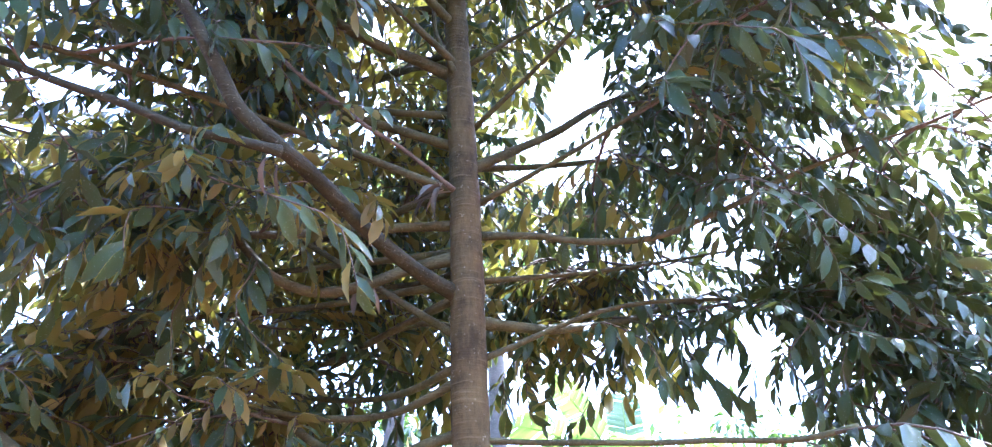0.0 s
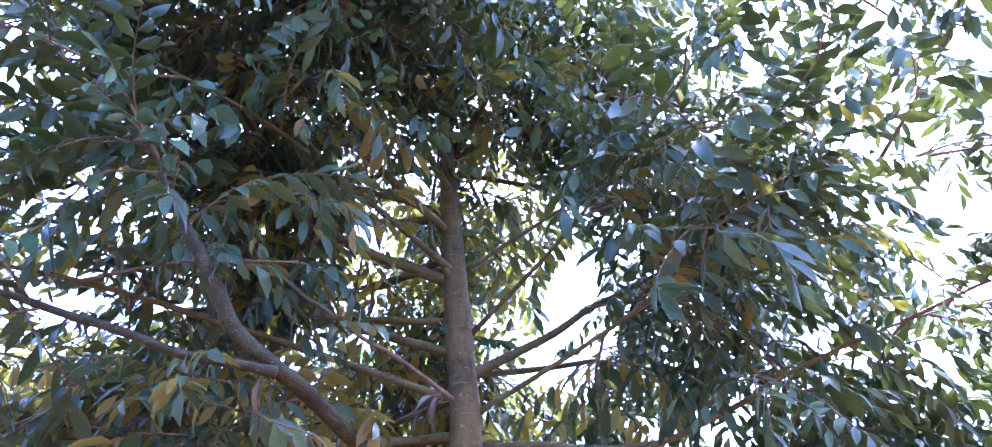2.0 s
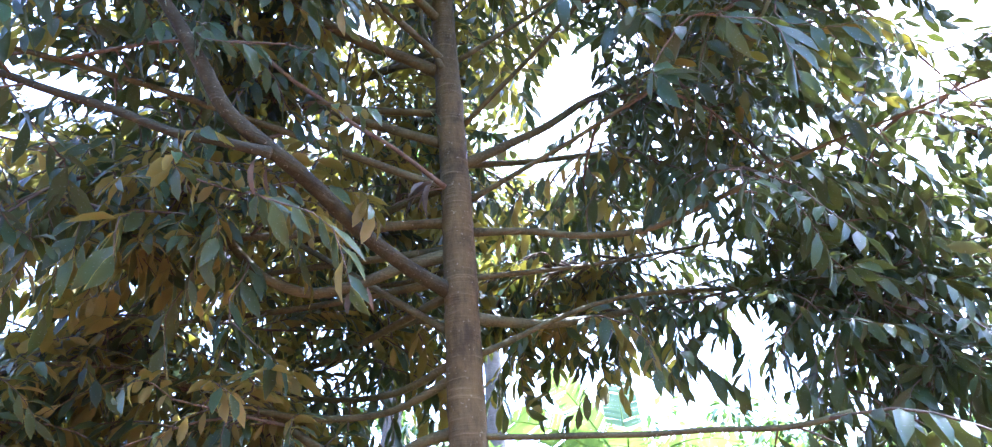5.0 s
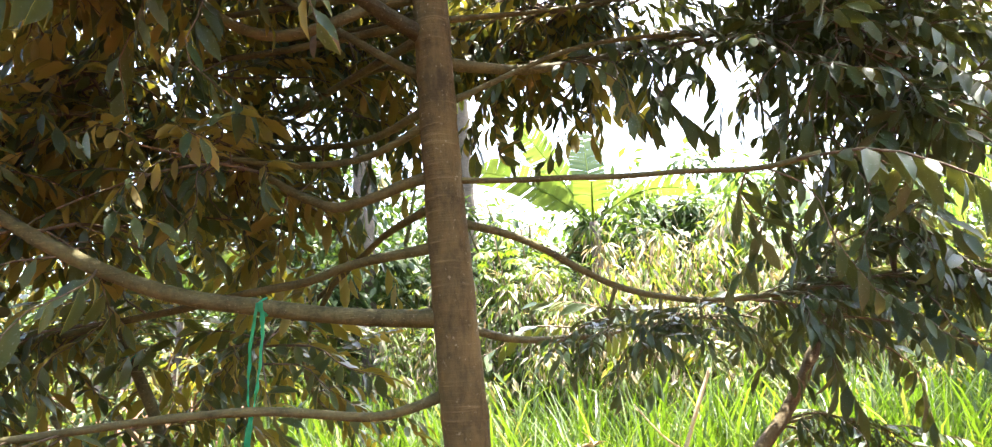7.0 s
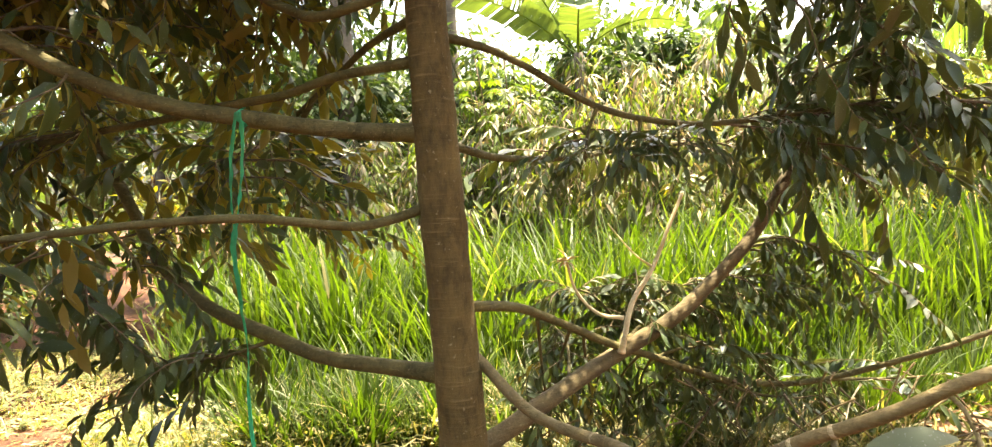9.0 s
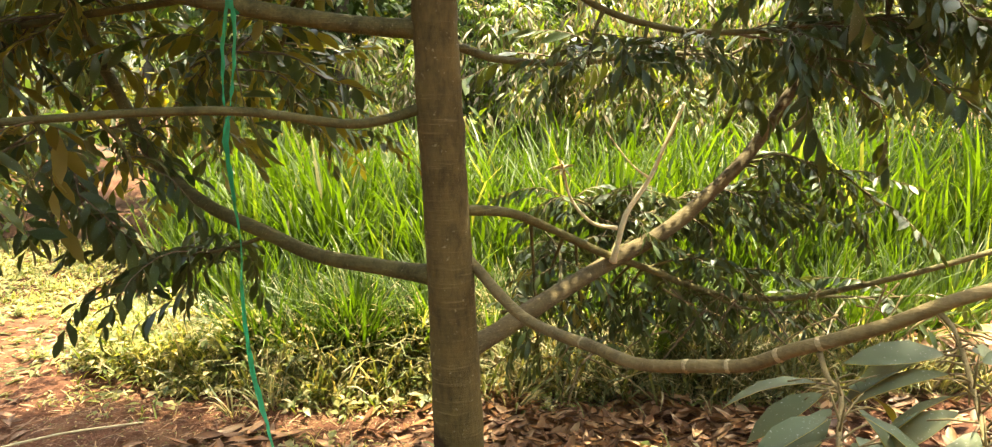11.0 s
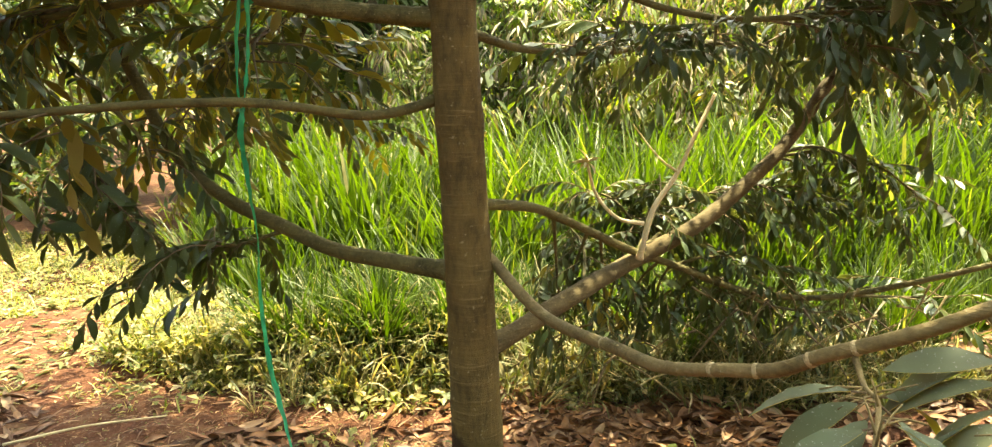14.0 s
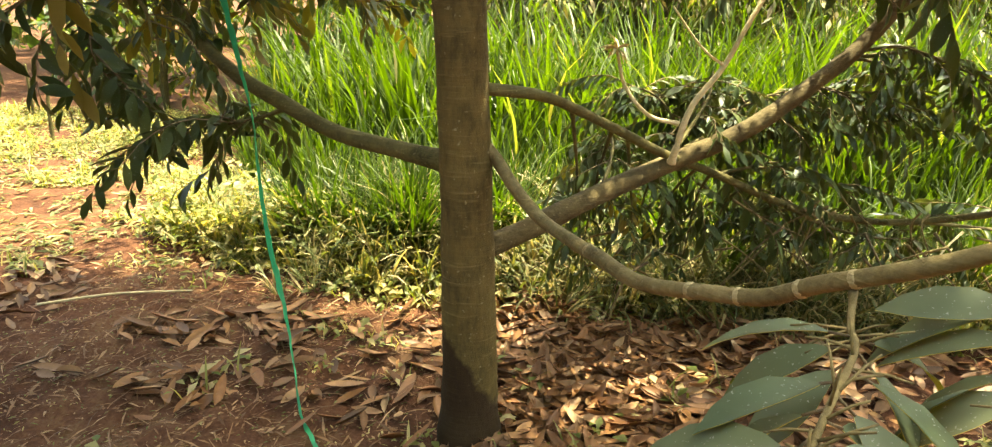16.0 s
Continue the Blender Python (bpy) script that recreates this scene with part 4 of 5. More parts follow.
# bare dead twigs caught in the limbs
limb([(0.73, 3.08, 0.90), (0.74, 3.06, 0.96), (0.78, 3.06, 1.11), (0.88, 3.08, 1.25), (0.95, 3.10, 1.39), (1.05, 3.15, 1.57)], 0.014, 0.0075, "bleached bare dead twig", n=0, seed=31, mat=DRYWOOD, name="dead_twig")
limb([(0.74, 3.06, 1.05), (0.63, 3.04, 1.08), (0.54, 3.02, 1.18), (0.50, 3.00, 1.31)], 0.008, 0.006, "bleached bare dead twig", n=0, seed=32, mat=DRYWOOD, name="dead_twig")
limb([(0.88, 3.08, 1.26), (0.82, 3.05, 1.30), (0.76, 3.03, 1.36), (0.68, 3.00, 1.46)], 0.005, 0.003, "bleached bare dead twig", n=0, seed=36, mat=DRYWOOD, name="dead_twig")
limb([(-0.05, 2.42, 3.27), (-0.24, 2.3, 3.39), (-0.37, 2.2, 3.43), (-0.49, 2.15, 3.52), (-0.61, 2.1, 3.60), (-0.82, 2.05, 3.81)], 0.009, 0.008, "thin brown dead twig", n=0, seed=33, mat=TWIG, name="dead_twig")

limb([(1.91, 3.50, 0.54), (1.93, 3.40, 0.50), (1.95, 3.30, 0.47)], 0.006, 0.003, "thin brown dead twig", n=0, seed=37, mat=TWIG, name="dead_twig")
limb([(2.02, 3.50, 0.55), (1.91, 3.40, 0.50), (1.83, 3.30, 0.45)], 0.005, 0.003, "bleached bare dead twig", n=0, seed=38, mat=DRYWOOD, name="dead_twig")
limb([(1.65, 3.55, 0.51), (1.65, 3.40, 0.46), (1.65, 3.30, 0.43)], 0.006, 0.003, "thin brown dead twig", n=0, seed=39, mat=TWIG, name="dead_twig")
# dry curled leaves at the tip of a dead twig
tuft_rng = random.Random(88)
for k in range(16):
    g = Geo()
    w = Vector((tuft_rng.uniform(-1, 1), tuft_rng.uniform(-1, 1), tuft_rng.uniform(-.4, 1)))
    leaf(g, Vector((0.50, 3.00, 1.31)) - ROOT, w, Vector((0.2, 0.3, 1)), tuft_rng.uniform(0.045, 0.085), 0.013, 0.5, 0.8, 0, 0)
    part("dry_leaf", g.mesh("dry_leaf", [DRYWOOD]), TREE, "pale curled dry leaf")


def dry_tuft(c, n, seed, size, way, label):
    """Curled grey-brown dead leaves caught on a limb."""
    r = random.Random(seed)
    for k in range(n):
        g = Geo()
        w = Vector(way) + Vector((r.uniform(-.5, .5), r.uniform(-.3, .3), r.uniform(-.5, .3)))
        p = Vector(c) - ROOT + Vector((r.uniform(-.05, .05), r.uniform(-.04, .04), r.uniform(-.03, .03)))
        ln = r.uniform(*size)
        leaf(g, p, w, Vector((r.uniform(-.4, .4), -0.6, 1)), ln, ln * r.uniform(0.16, 0.26), r.uniform(0.1, 0.5), r.uniform(0.3, 0.9), 0, 0)
        part("dry_leaf", g.mesh("dry_leaf", [GREYLEAF]), TREE, label)


dry_tuft((-0.10, 2.42, 3.28), 8, 201, (0.12, 0.20), (-0.7, -0.1, -0.3), "curled grey dead leaf caught on a twig")
dry_tuft((-0.45, 2.18, 3.52), 6, 202, (0.10, 0.18), (-0.6, 0.0, 0.3), "curled grey dead leaf caught on a twig")
dry_tuft((-0.55, 1.74, 2.98), 2, 203, (0.09, 0.12), (0.1, 0.0, -1.0), "pale dead leaf hanging from the fork")
dry_tuft((-0.40, 2.55, 2.92), 2, 204, (0.09, 0.13), (0.0, 0.0, -1.0), "long brown dead leaf hanging from a limb")

# ---- elephant grass ----


def build_grass():
    r = random.Random(5)
    tufts = []
    for k in range(8):
        g = Geo()
        for _ in range(26):
            a, q = r.uniform(0, 6.283), r.uniform(0, 0.10)
            blade(g, (q * math.cos(a), q * math.sin(a), 0), a + r.uniform(-.7, .7), r.uniform(0.75, 1.75), r.uniform(0.024, 0.042), r.uniform(0.02, 0.36), r.uniform(0.3, 1.9))
        tufts.append(g)
    field = Geo()
    y = 4.55
    while y < 9.2:
        x = -2.4 + max(0, (y - 6)) * -0.2
        while x < 8.5:
            px, py = x + r.uniform(-.12, .12), y + r.uniform(-.12, .12)
            front = 4.6 + max(0.0, -0.9 - px) * 0.9 + 0.2 * noise.noise(Vector((px * 1.3, 0, 3)))
            if py > front and r.random() < 0.9:
                s = r.uniform(0.75, 1.08) * min(1.0, 0.42 + 0.62 * (py - front))
                field.put(tufts[r.randrange(8)], Matrix.Translation((px, py, ground_height(px, py))) @ pose(0, 0, 0, r.uniform(-8, 8), r.uniform(-8, 8), r.uniform(0, 360)) @ Matrix.Diagonal((s, s, s, 1)))
            x += 0.185 + 0.03 * (y - 4.5)
        y += 0.21 + 0.05 * (y - 4.5)
    for i in range(210):
        px, py = r.uniform(-1.3, 3.2), r.uniform(4.15, 4.75)
        if px > 0.9:
            py -= 0.25
        if py < 4.35 and px > -0.2 and r.random() < 0.5:
            continue
        s = r.uniform(0.3, 0.52)
        field.put(tufts[r.randrange(8)], Matrix.Translation((px, py, ground_height(px, py))) @ pose(0, 0, 0, r.uniform(8, 28), r.uniform(-12, 12), r.uniform(-40, 40)) @ Matrix.Diagonal((s * 1.1, s * 1.1, s, 1)))
    tagged(new("elephant_grass", field.mesh("elephant_grass", [GRASS])), "dense stand of tall bright green elephant grass", "grass", kind="stuff")


build_grass()

# ---- leaf litter ----


def build_litter():
    r = random.Random(9)
    litter = thing("leaf_litter", "fallen tan and rust-brown durian leaves lying on the soil", "leaf litter")
    kinds, geos = [], []
    for k in range(12):
        g = Geo()
        ln = r.uniform(0.085, 0.145)
        leaf(g, Vector((-ln / 2, 0, 0.010)), Vector((1, 0, r.uniform(-.1, .2))), Vector((0, r.uniform(-.4, .4), 1)), ln, ln * r.uniform(0.24, 0.38), r.uniform(-0.35, 0.4), r.uniform(0.1, 1.1), 0, 0, 0.001, SHORT)
        geos.append(g)
        kinds.append((g.mesh("dry_leaf", [LEAF_DRY]), g.mesh("dry_leaf", [LEAF_RUST])))
    rest, rust, placed = Geo(), Geo(), 0
    for i in range(8200):
        if i % 2:
            x, y = r.gauss(0.60, 0.42), r.gauss(3.35, 0.50)
            if x < 0.05 and r.random() < 0.6:
                continue
        else:
            x, y = r.uniform(-3.2, 2.6), r.uniform(1.7, 4.5)
            if noise.noise(Vector((x * 1.5, y * 1.5, 7))) < r.uniform(-0.35, 0.25) + (0.55 if x < 0.1 else 0.0):
                continue
        if i > 7950:
            cx, cy = ((-0.75, 3.0), (-1.15, 2.75), (-0.55, 2.75), (-1.35, 3.2), (-0.3, 3.1), (-0.9, 3.35))[i % 6]
            x, y = r.gauss(cx, 0.16), r.gauss(cy, 0.10)
        if y > 4.6 or y < 1.4 or math.hypot(x, y - 2.6) < 0.12:
            continue
        s = r.uniform(0.75, 1.2)
        m = Matrix.Translation((x, y, ground_height(x, y) + r.uniform(0.0, 0.02))) @ pose(0, 0, 0, r.uniform(-22, 22), r.uniform(-22, 22), r.uniform(0, 360)) @ Matrix.Diagonal((s, s, s, 1))
        k = r.randrange(12)
        if placed < 290 and y < 3.1:
            part("dry_leaf", kinds[k][i % 2], litter, mtx=m)
            placed += 1
        else:
            (rust if i % 2 else rest).put(geos[k], m)
    bits = Geo()
    for i in range(9000):
        x, y = r.uniform(-3.4, 2.4), r.uniform(1.6, 4.5)
        if noise.noise(Vector((x * 2.2, y * 2.2, 17))) < r.uniform(-0.5, 0.2):
            continue
        ln = r.uniform(0.012, 0.05) if i % 5 else r.uniform(0.05, 0.14)
        a = r.uniform(0, 6.283)
        d = Vector((math.cos(a), math.sin(a), r.uniform(-.1, .25)))
        leaf(bits, Vector((x, y, ground_height(x, y) + 0.006)), d, Vector((r.uniform(-.5, .5), r.uniform(-.5, .5), 1)), ln, r.uniform(0.003, 0.014), 0.2, 0.3, 0, profile=((0.0, 0.3), (0.5, 1.0), (1.0, 0.1)))
    for i in range(15000):
        x, y = r.uniform(-6.5, -1.0), r.uniform(4.0, 9.0)
        if noise.noise(Vector((x * 1.3, y * 1.3, 27))) < r.uniform(-0.5, 0.3):
            continue
        ln = r.uniform(0.04, 0.16)
        a = r.uniform(0, 6.283)
        leaf(bits, Vector((x, y, ground_height(x, y) + 0.008)), Vector((math.cos(a), math.sin(a), r.uniform(-.1, .3))), Vector((r.uniform(-.5, .5), r.uniform(-.5, .5), 1)), ln, r.uniform(0.008, 0.03), 0.2, 0.3, 1, profile=((0.0, 0.3), (0.5, 1.0), (1.0, 0.1)))
    for i in range(5200):
        x, y = r.uniform(-2.2, 0.1), r.uniform(2.3, 4.1)
        ln = r.uniform(0.008, 0.03) if i % 6 else r.uniform(0.06, 0.2)
        a = r.uniform(0, 6.283)
        leaf(bits, Vector((x, y, ground_height(x, y) + 0.006)), Vector((math.cos(a), math.sin(a), r.uniform(-.1, .2))), Vector((r.uniform(-.5, .5), r.uniform(-.5, .5), 1)), ln, r.uniform(0.003, 0.010), 0.2, 0.3, i % 3 // 2, profile=((0.0, 0.3), (0.5, 1.0), (1.0, 0.1)))
    part("crumbs", bits.mesh("crumbs", [LEAF_DRY, STRAW]), litter, "crumbled leaf bits and straw", "stuff")
    part("leaf_cover", rest.mesh("leaf_cover", [LEAF_DRY]), litter, "scattered tan dry leaves", "stuff")
    part("leaf_cover", rust.mesh("leaf_cover", [LEAF_RUST]), litter, "thick bed of rust-brown leaves", "stuff")


build_litter()

# ---- green string ----


def ribbon(geo, pts, width, turn, seed, n=60):
    """A flat crumpled strip along a line, twisting as it goes."""
    line = spline(pts, n)
    r = random.Random(seed)
    verts = []
    for i, p in enumerate(line):
        a = turn * i / n + 0.6 * noise.noise(Vector((seed, i * 0.13, 0)))
        side = Vector((math.cos(a), math.sin(a), 0.1))
        w = width * (0.75 + 0.45 * noise.noise(Vector((i * 0.21, seed, 3)))) * 0.5
        c = p + Vector((0.004 * noise.noise(p * 20), 0.004 * noise.noise(p * 23), 0))
        verts += [c - side * w, c + Vector((side.y, -side.x, 0)) * w * 0.5, c + side * w]
    geo.add(verts, [(3 * i + k, 3 * i + k + 1, 3 * i + 4 + k, 3 * i + 3 + k) for i in range(n - 1) for k in (0, 1)], 0)


def loop_round(geo, c, radius, width, turns, seed):
    pts = [Vector(c) + Vector((0.012 * math.sin(3 * a + seed), radius * math.cos(a), radius * math.sin(a))) for a in np.linspace(0.4, 0.4 + 6.283 * turns, 10 * turns)]
    ribbon(geo, pts, width, 0.3, seed, 40)


def build_string():
    ob = thing("raffia_string", "green plastic raffia string hanging from a limb to the soil", "string", (-0.64, 2.53, 1.9))
    base = Vector(ob.location)
    g = Geo()
    loop_round(g, Vector((-0.64, 2.54, 1.915)) - base, 0.034, 0.018, 2, 2)
    part("knot", g.mesh("knot", [RAFFIA]), ob)
    for k, (dx, dy) in enumerate(((0.012, -0.01), (-0.014, 0.006))):
        g = Geo()
        pts = [(-0.64 + dx * 0.5, 2.50, 1.93), (-0.665 + dx * 1.6, 2.53 + dy, 1.78), (-0.69 + dx, 2.56 + dy, 1.62), (-0.70, 2.58, 1.55)]
        ribbon(g, [Vector(p) - base for p in pts], 0.016, 2.0, 3 + k)
        part("strand", g.mesh("strand", [RAFFIA]), ob)
    g = Geo()
    pts = [(-0.70, 2.58, 1.56), (-0.72, 2.60, 1.47), (-0.74, 2.70, 1.28), (-0.76, 2.80, 1.07), (-0.79, 2.88, 0.85), (-0.785, 2.90, 0.59), (-0.76, 2.90, 0.42), (-0.715, 2.85, 0.27), (-0.655, 2.75, 0.12), (-0.58, 2.60, 0.015), (-0.48, 2.45, 0.012), (-0.36, 2.25, 0.015)]
    ribbon(g, [Vector(p) - base for p in pts], 0.027, 7.0, 9, 140)
    part("strand", g.mesh("strand", [RAFFIA]), ob)
    tie = thing("raffia_tie", "short green raffia tie wound round a rising limb", "string", (-1.46, 3.37, 1.80))
    g = Geo()
    loop_round(g, (0, 0, 0), 0.03, 0.02, 2, 5)
    ribbon(g, [(0, -0.03, 0), (0.04, -0.05, 0.02), (0.08, -0.06, 0.01)], 0.03, 0.3, 6, 20)
    ribbon(g, [(0.01, -0.035, 0.01), (-0.08, -0.06, 0.0), (-0.17, -0.08, -0.015)], 0.04, 0.25, 7, 20)
    part("strand", g.mesh("strand", [RAFFIA]), tie)


build_string()

# ---- low weeds, sticks and stakes ----


def build_weeds():
    r = random.Random(21)
    tufts = []
    for k in range(8):
        g = Geo()
        for _ in range(14):
            a = r.uniform(0, 6.283)
            ln = r.uniform(0.025, 0.065)
            p = Vector((r.uniform(-.07, .07), r.uniform(-.07, .07), r.uniform(0.005, 0.05)))
            leaf(g, p, Vector((math.cos(a), math.sin(a), r.uniform(-.3, .6))), Vector((0, 0, 1)), ln, ln * r.uniform(0.35, 0.6), 0.3, 0.2, 0, profile=((0.0, 0.1), (0.45, 1.0), (1.0, 0.05)))
        for _ in range(4):
            blade(g, (r.uniform(-.05, .05), r.uniform(-.05, .05), 0), r.uniform(0, 6.28), r.uniform(0.05, 0.15), 0.006, 0.5, r.uniform(0.5, 1.6), 0, 3)
        tufts.append(g)
    w = Geo()
    for i in range(5200):
        if i % 8 == 0:
            x, y = r.uniform(-3.0, 2.0), r.uniform(2.0, 4.2)
            if r.random() < 0.8:
                continue
        elif i % 8 < 6:
            x, y = r.uniform(-7.5, -0.2), r.uniform(4.0, 9.0)
        else:
            x, y = r.uniform(-1.6, 3.0), r.gauss(4.15, 0.22)
            if x > 0.5:
                y -= 0.25
        if noise.noise(Vector((x * 1.1, y * 1.1, 4))) < (-0.26 if y > 4.1 else 0.05) + r.uniform(-.25, .25):
            continue
        if i % 8 and y < (3.55 if x > 0.4 else 3.95) + max(0.0, -1.5 - x) * 0.65:
            continue
        s = r.uniform(0.7, 1.5)
        w.put(tufts[r.randrange(8)], Matrix.Translation((x, y, ground_height(x, y))) @ pose(0, 0, 0, 0, 0, r.uniform(0, 360)) @ Matrix.Diagonal((s, s, s, 1)))
    for i in range(1900):
        x = r.uniform(-2.3, 2.4)
        y = r.gauss(4.05, 0.16) + max(0.0, -0.9 - x) * 0.5 - (0.25 if x > 0.5 else 0.0)
        if noise.noise(Vector((x * 2.1, y * 2.1, 61))) < r.uniform(-.4, .2) or y < 3.62:
            continue
        s = r.uniform(0.8, 1.5)
        lift = r.random() ** 2 * 0.32 * max(0.0, min(1.0, (y - 3.8) / 0.3))
        w.put(tufts[r.randrange(8)], Matrix.Translation((x, y, ground_height(x, y) + lift)) @ pose(0, 0, 0, r.uniform(-30, 30), r.uniform(-30, 30), r.uniform(0, 360)) @ Matrix.Diagonal((s, s, s * 1.2, 1)))
    tagged(new("ground_weeds", w.mesh("ground_weeds", [WEED])), "low yellow-green weeds and grass on bare soil", "weeds", kind="stuff")


build_weeds()


def build_straw():
    """Bent dry grass and low green growth along the foot of the tall grass."""
    r = random.Random(31)
    tufts = []
    for k in range(6):
        g = Geo()
        for _ in range(16):
            a, q = r.uniform(0, 6.283), r.uniform(0, 0.08)
            blade(g, (q * math.cos(a), q * math.sin(a), 0), a + r.uniform(-.7, .7), r.uniform(0.14, 0.36), r.uniform(0.006, 0.013), r.uniform(0.2, 0.7), r.uniform(0.8, 2.6), 0, 5)
        tufts.append(g)
    w = Geo()
    for i in range(1500):
        x = r.uniform(-2.2, 2.9) if i < 760 else r.uniform(0.3, 3.0)
        y = r.gauss(4.12, 0.20) + max(0.0, -0.9 - x) * 0.6 - (0.25 if x > 0.6 else 0.0)
        if noise.noise(Vector((x * 1.6, y * 1.6, 44))) < r.uniform(-.45, .25) or y < 3.55:
            continue
        s = r.uniform(0.6, 1.25)
        w.put(tufts[r.randrange(6)], Matrix.Translation((x, y, ground_height(x, y))) @ pose(0, 0, 0, r.uniform(0, 25), r.uniform(-20, 20), r.uniform(-180, 180)) @ Matrix.Diagonal((s, s, s, 1)))
    for i in range(300):
        x, y = (r.uniform(-1.2, 0.6), r.uniform(4.2, 4.55)) if i < 170 else (r.uniform(0.2, 1.9), r.uniform(3.7, 4.3))
        s = r.uniform(1.1, 1.9) * (1.0 if i < 170 else 0.8)
        w.put(tufts[r.randrange(6)], Matrix.Translation((x, y, ground_height(x, y))) @ pose(0, 0, 0, r.uniform(5, 30), r.uniform(-15, 15), r.uniform(-60, 60)) @ Matrix.Diagonal((s, s, s, 1)))
    tagged(new("dry_grass", w.mesh("dry_grass", [STRAW])), "bent straw-coloured dry grass at the foot of green grass", "grass", kind="stuff")


build_straw()


def stick(name, pts, r0, r1, label, cat, mat=DRYWOOD, group=""):
    base = Vector(pts[0])
    g = Geo()
    line = [p - base for p in spline(pts, 24)]
    tube(g, line, lambda t: r0 + (r1 - r0) * t, 7, 0, 0.15, r0 * 900)
    ob = new(name, g.mesh(name, [mat]))
    ob.location = base
    return tagged(ob, label, cat, group)


stick("fallen_stick", [(-0.86, 4.30, 0.03), (-0.55, 4.16, 0.035), (-0.30, 4.02, 0.03), (-0.05, 3.90, 0.03)], 0.012, 0.006, "thin pale fallen stick lying on the soil", "stick")
stick("fallen_stick", [(-2.2, 3.35, 0.02), (-1.9, 3.5, 0.03), (-1.55, 3.62, 0.02)], 0.007, 0.004, "thin pale fallen stick lying on the soil", "stick")
stick("stake", [(-5.0, 7.2, -0.02), (-5.0, 7.21, 0.25), (-4.98, 7.22, 0.55)], 0.02, 0.016, "short dark wooden stake standing in the soil", "stake", LIMB, "stakes along the path")
stick("stake", [(-6.3, 8.6, -0.02), (-6.3, 8.6, 0.3), (-6.31, 8.61, 0.6)], 0.02, 0.016, "short dark wooden stake standing in the soil", "stake", LIMB, "stakes along the path")

# ---- plants behind the grass ----


def banana_leaf_geo(seed, length, width, arch, torn=0.5):
    """A broad banana leaf along +x with its midrib, split into strips along its edges."""
    r = random.Random(seed)
    g = Geo()
    n = 34
    mid = []
    p, ang = Vector((0, 0, 0)), 0.0
    for i in range(n + 1):
        mid.append(p.copy())
        ang = -arch * (i / n) ** 1.5
        p += Vector((math.cos(ang), 0, math.sin(ang))) * (length / n)
    tube(g, mid, lambda t: 0.018 * (1 - 0.85 * t), 5, 1)
    for sgn in (-1, 1):
        for i in range(4, n):
            t = i / n
            w = width * 0.5 * min(1, (t - 0.10) * 6) * (1 - max(0, (t - 0.72) / 0.28) ** 2.2)
            if w <= 0.01:
                continue
            gap = 0.5 if r.random() < torn * 0.3 else 1.0
            dip = r.uniform(0.10, 0.30) + (0.25 if gap < 1 else 0)
            a, b = mid[i], mid[i].lerp(mid[i + 1], gap)
            out = Vector((0.28, sgn, 0)).normalized()
            q = lambda c, s: c + out * (w * s) + Vector((0, 0, 0.10 * w * s - dip * w * s * s))
            g.add([a, b, q(b, 0.5), q(a, 0.5), q(b, 1.0), q(a, 1.0)], [(0, 1, 2, 3), (3, 2, 4, 5)], 0)
    return g


def banana_plant(x, y, h, seed, yaws, dry=5):
    ob = thing("banana_plant", "banana plant with broad light green leaves and dry hanging ones", "banana plant", (x, y, 0), "banana plants")
    r = random.Random(seed)
    g = Geo()
    tube(g, spline([(0, 0, -0.05), (0.03, 0, h * 0.4), (0.02, 0.02, h * 0.75)], 14), lambda t: 0.12 - 0.06 * t, 12, 0, 0.12)
    part("stem", g.mesh("stem", [PALMBARK]), ob)
    for k, (yaw, tilt, ln, arch, roll) in enumerate(yaws):
        lg = banana_leaf_geo(seed * 10 + k, ln, 0.50, arch, 0.4)
        part("leaf", lg.mesh("leaf", [BANANA, CASSAVA]), ob, mtx=Matrix.Translation((0.02, 0.02, h * 0.74)) @ pose(0, 0, 0, 0, 0, yaw) @ pose(0, 0, 0, 0, -tilt, 0) @ pose(0, 0, 0, roll, 0, 0))
    for k in range(dry):
        lg = banana_leaf_geo(seed * 10 + 5 + k, r.uniform(1.0, 1.5), 0.30, 0.5, 1.0)
        part("leaf", lg.mesh("leaf", [LEAF_DRY, DRYWOOD]), ob, "dry brown hanging leaf", mtx=Matrix.Translation((0.02, 0.02, h * r.uniform(0.5, 0.72))) @ pose(0, 0, 0, r.uniform(-30, 30), r.uniform(55, 85), r.uniform(0, 360)))
    return ob


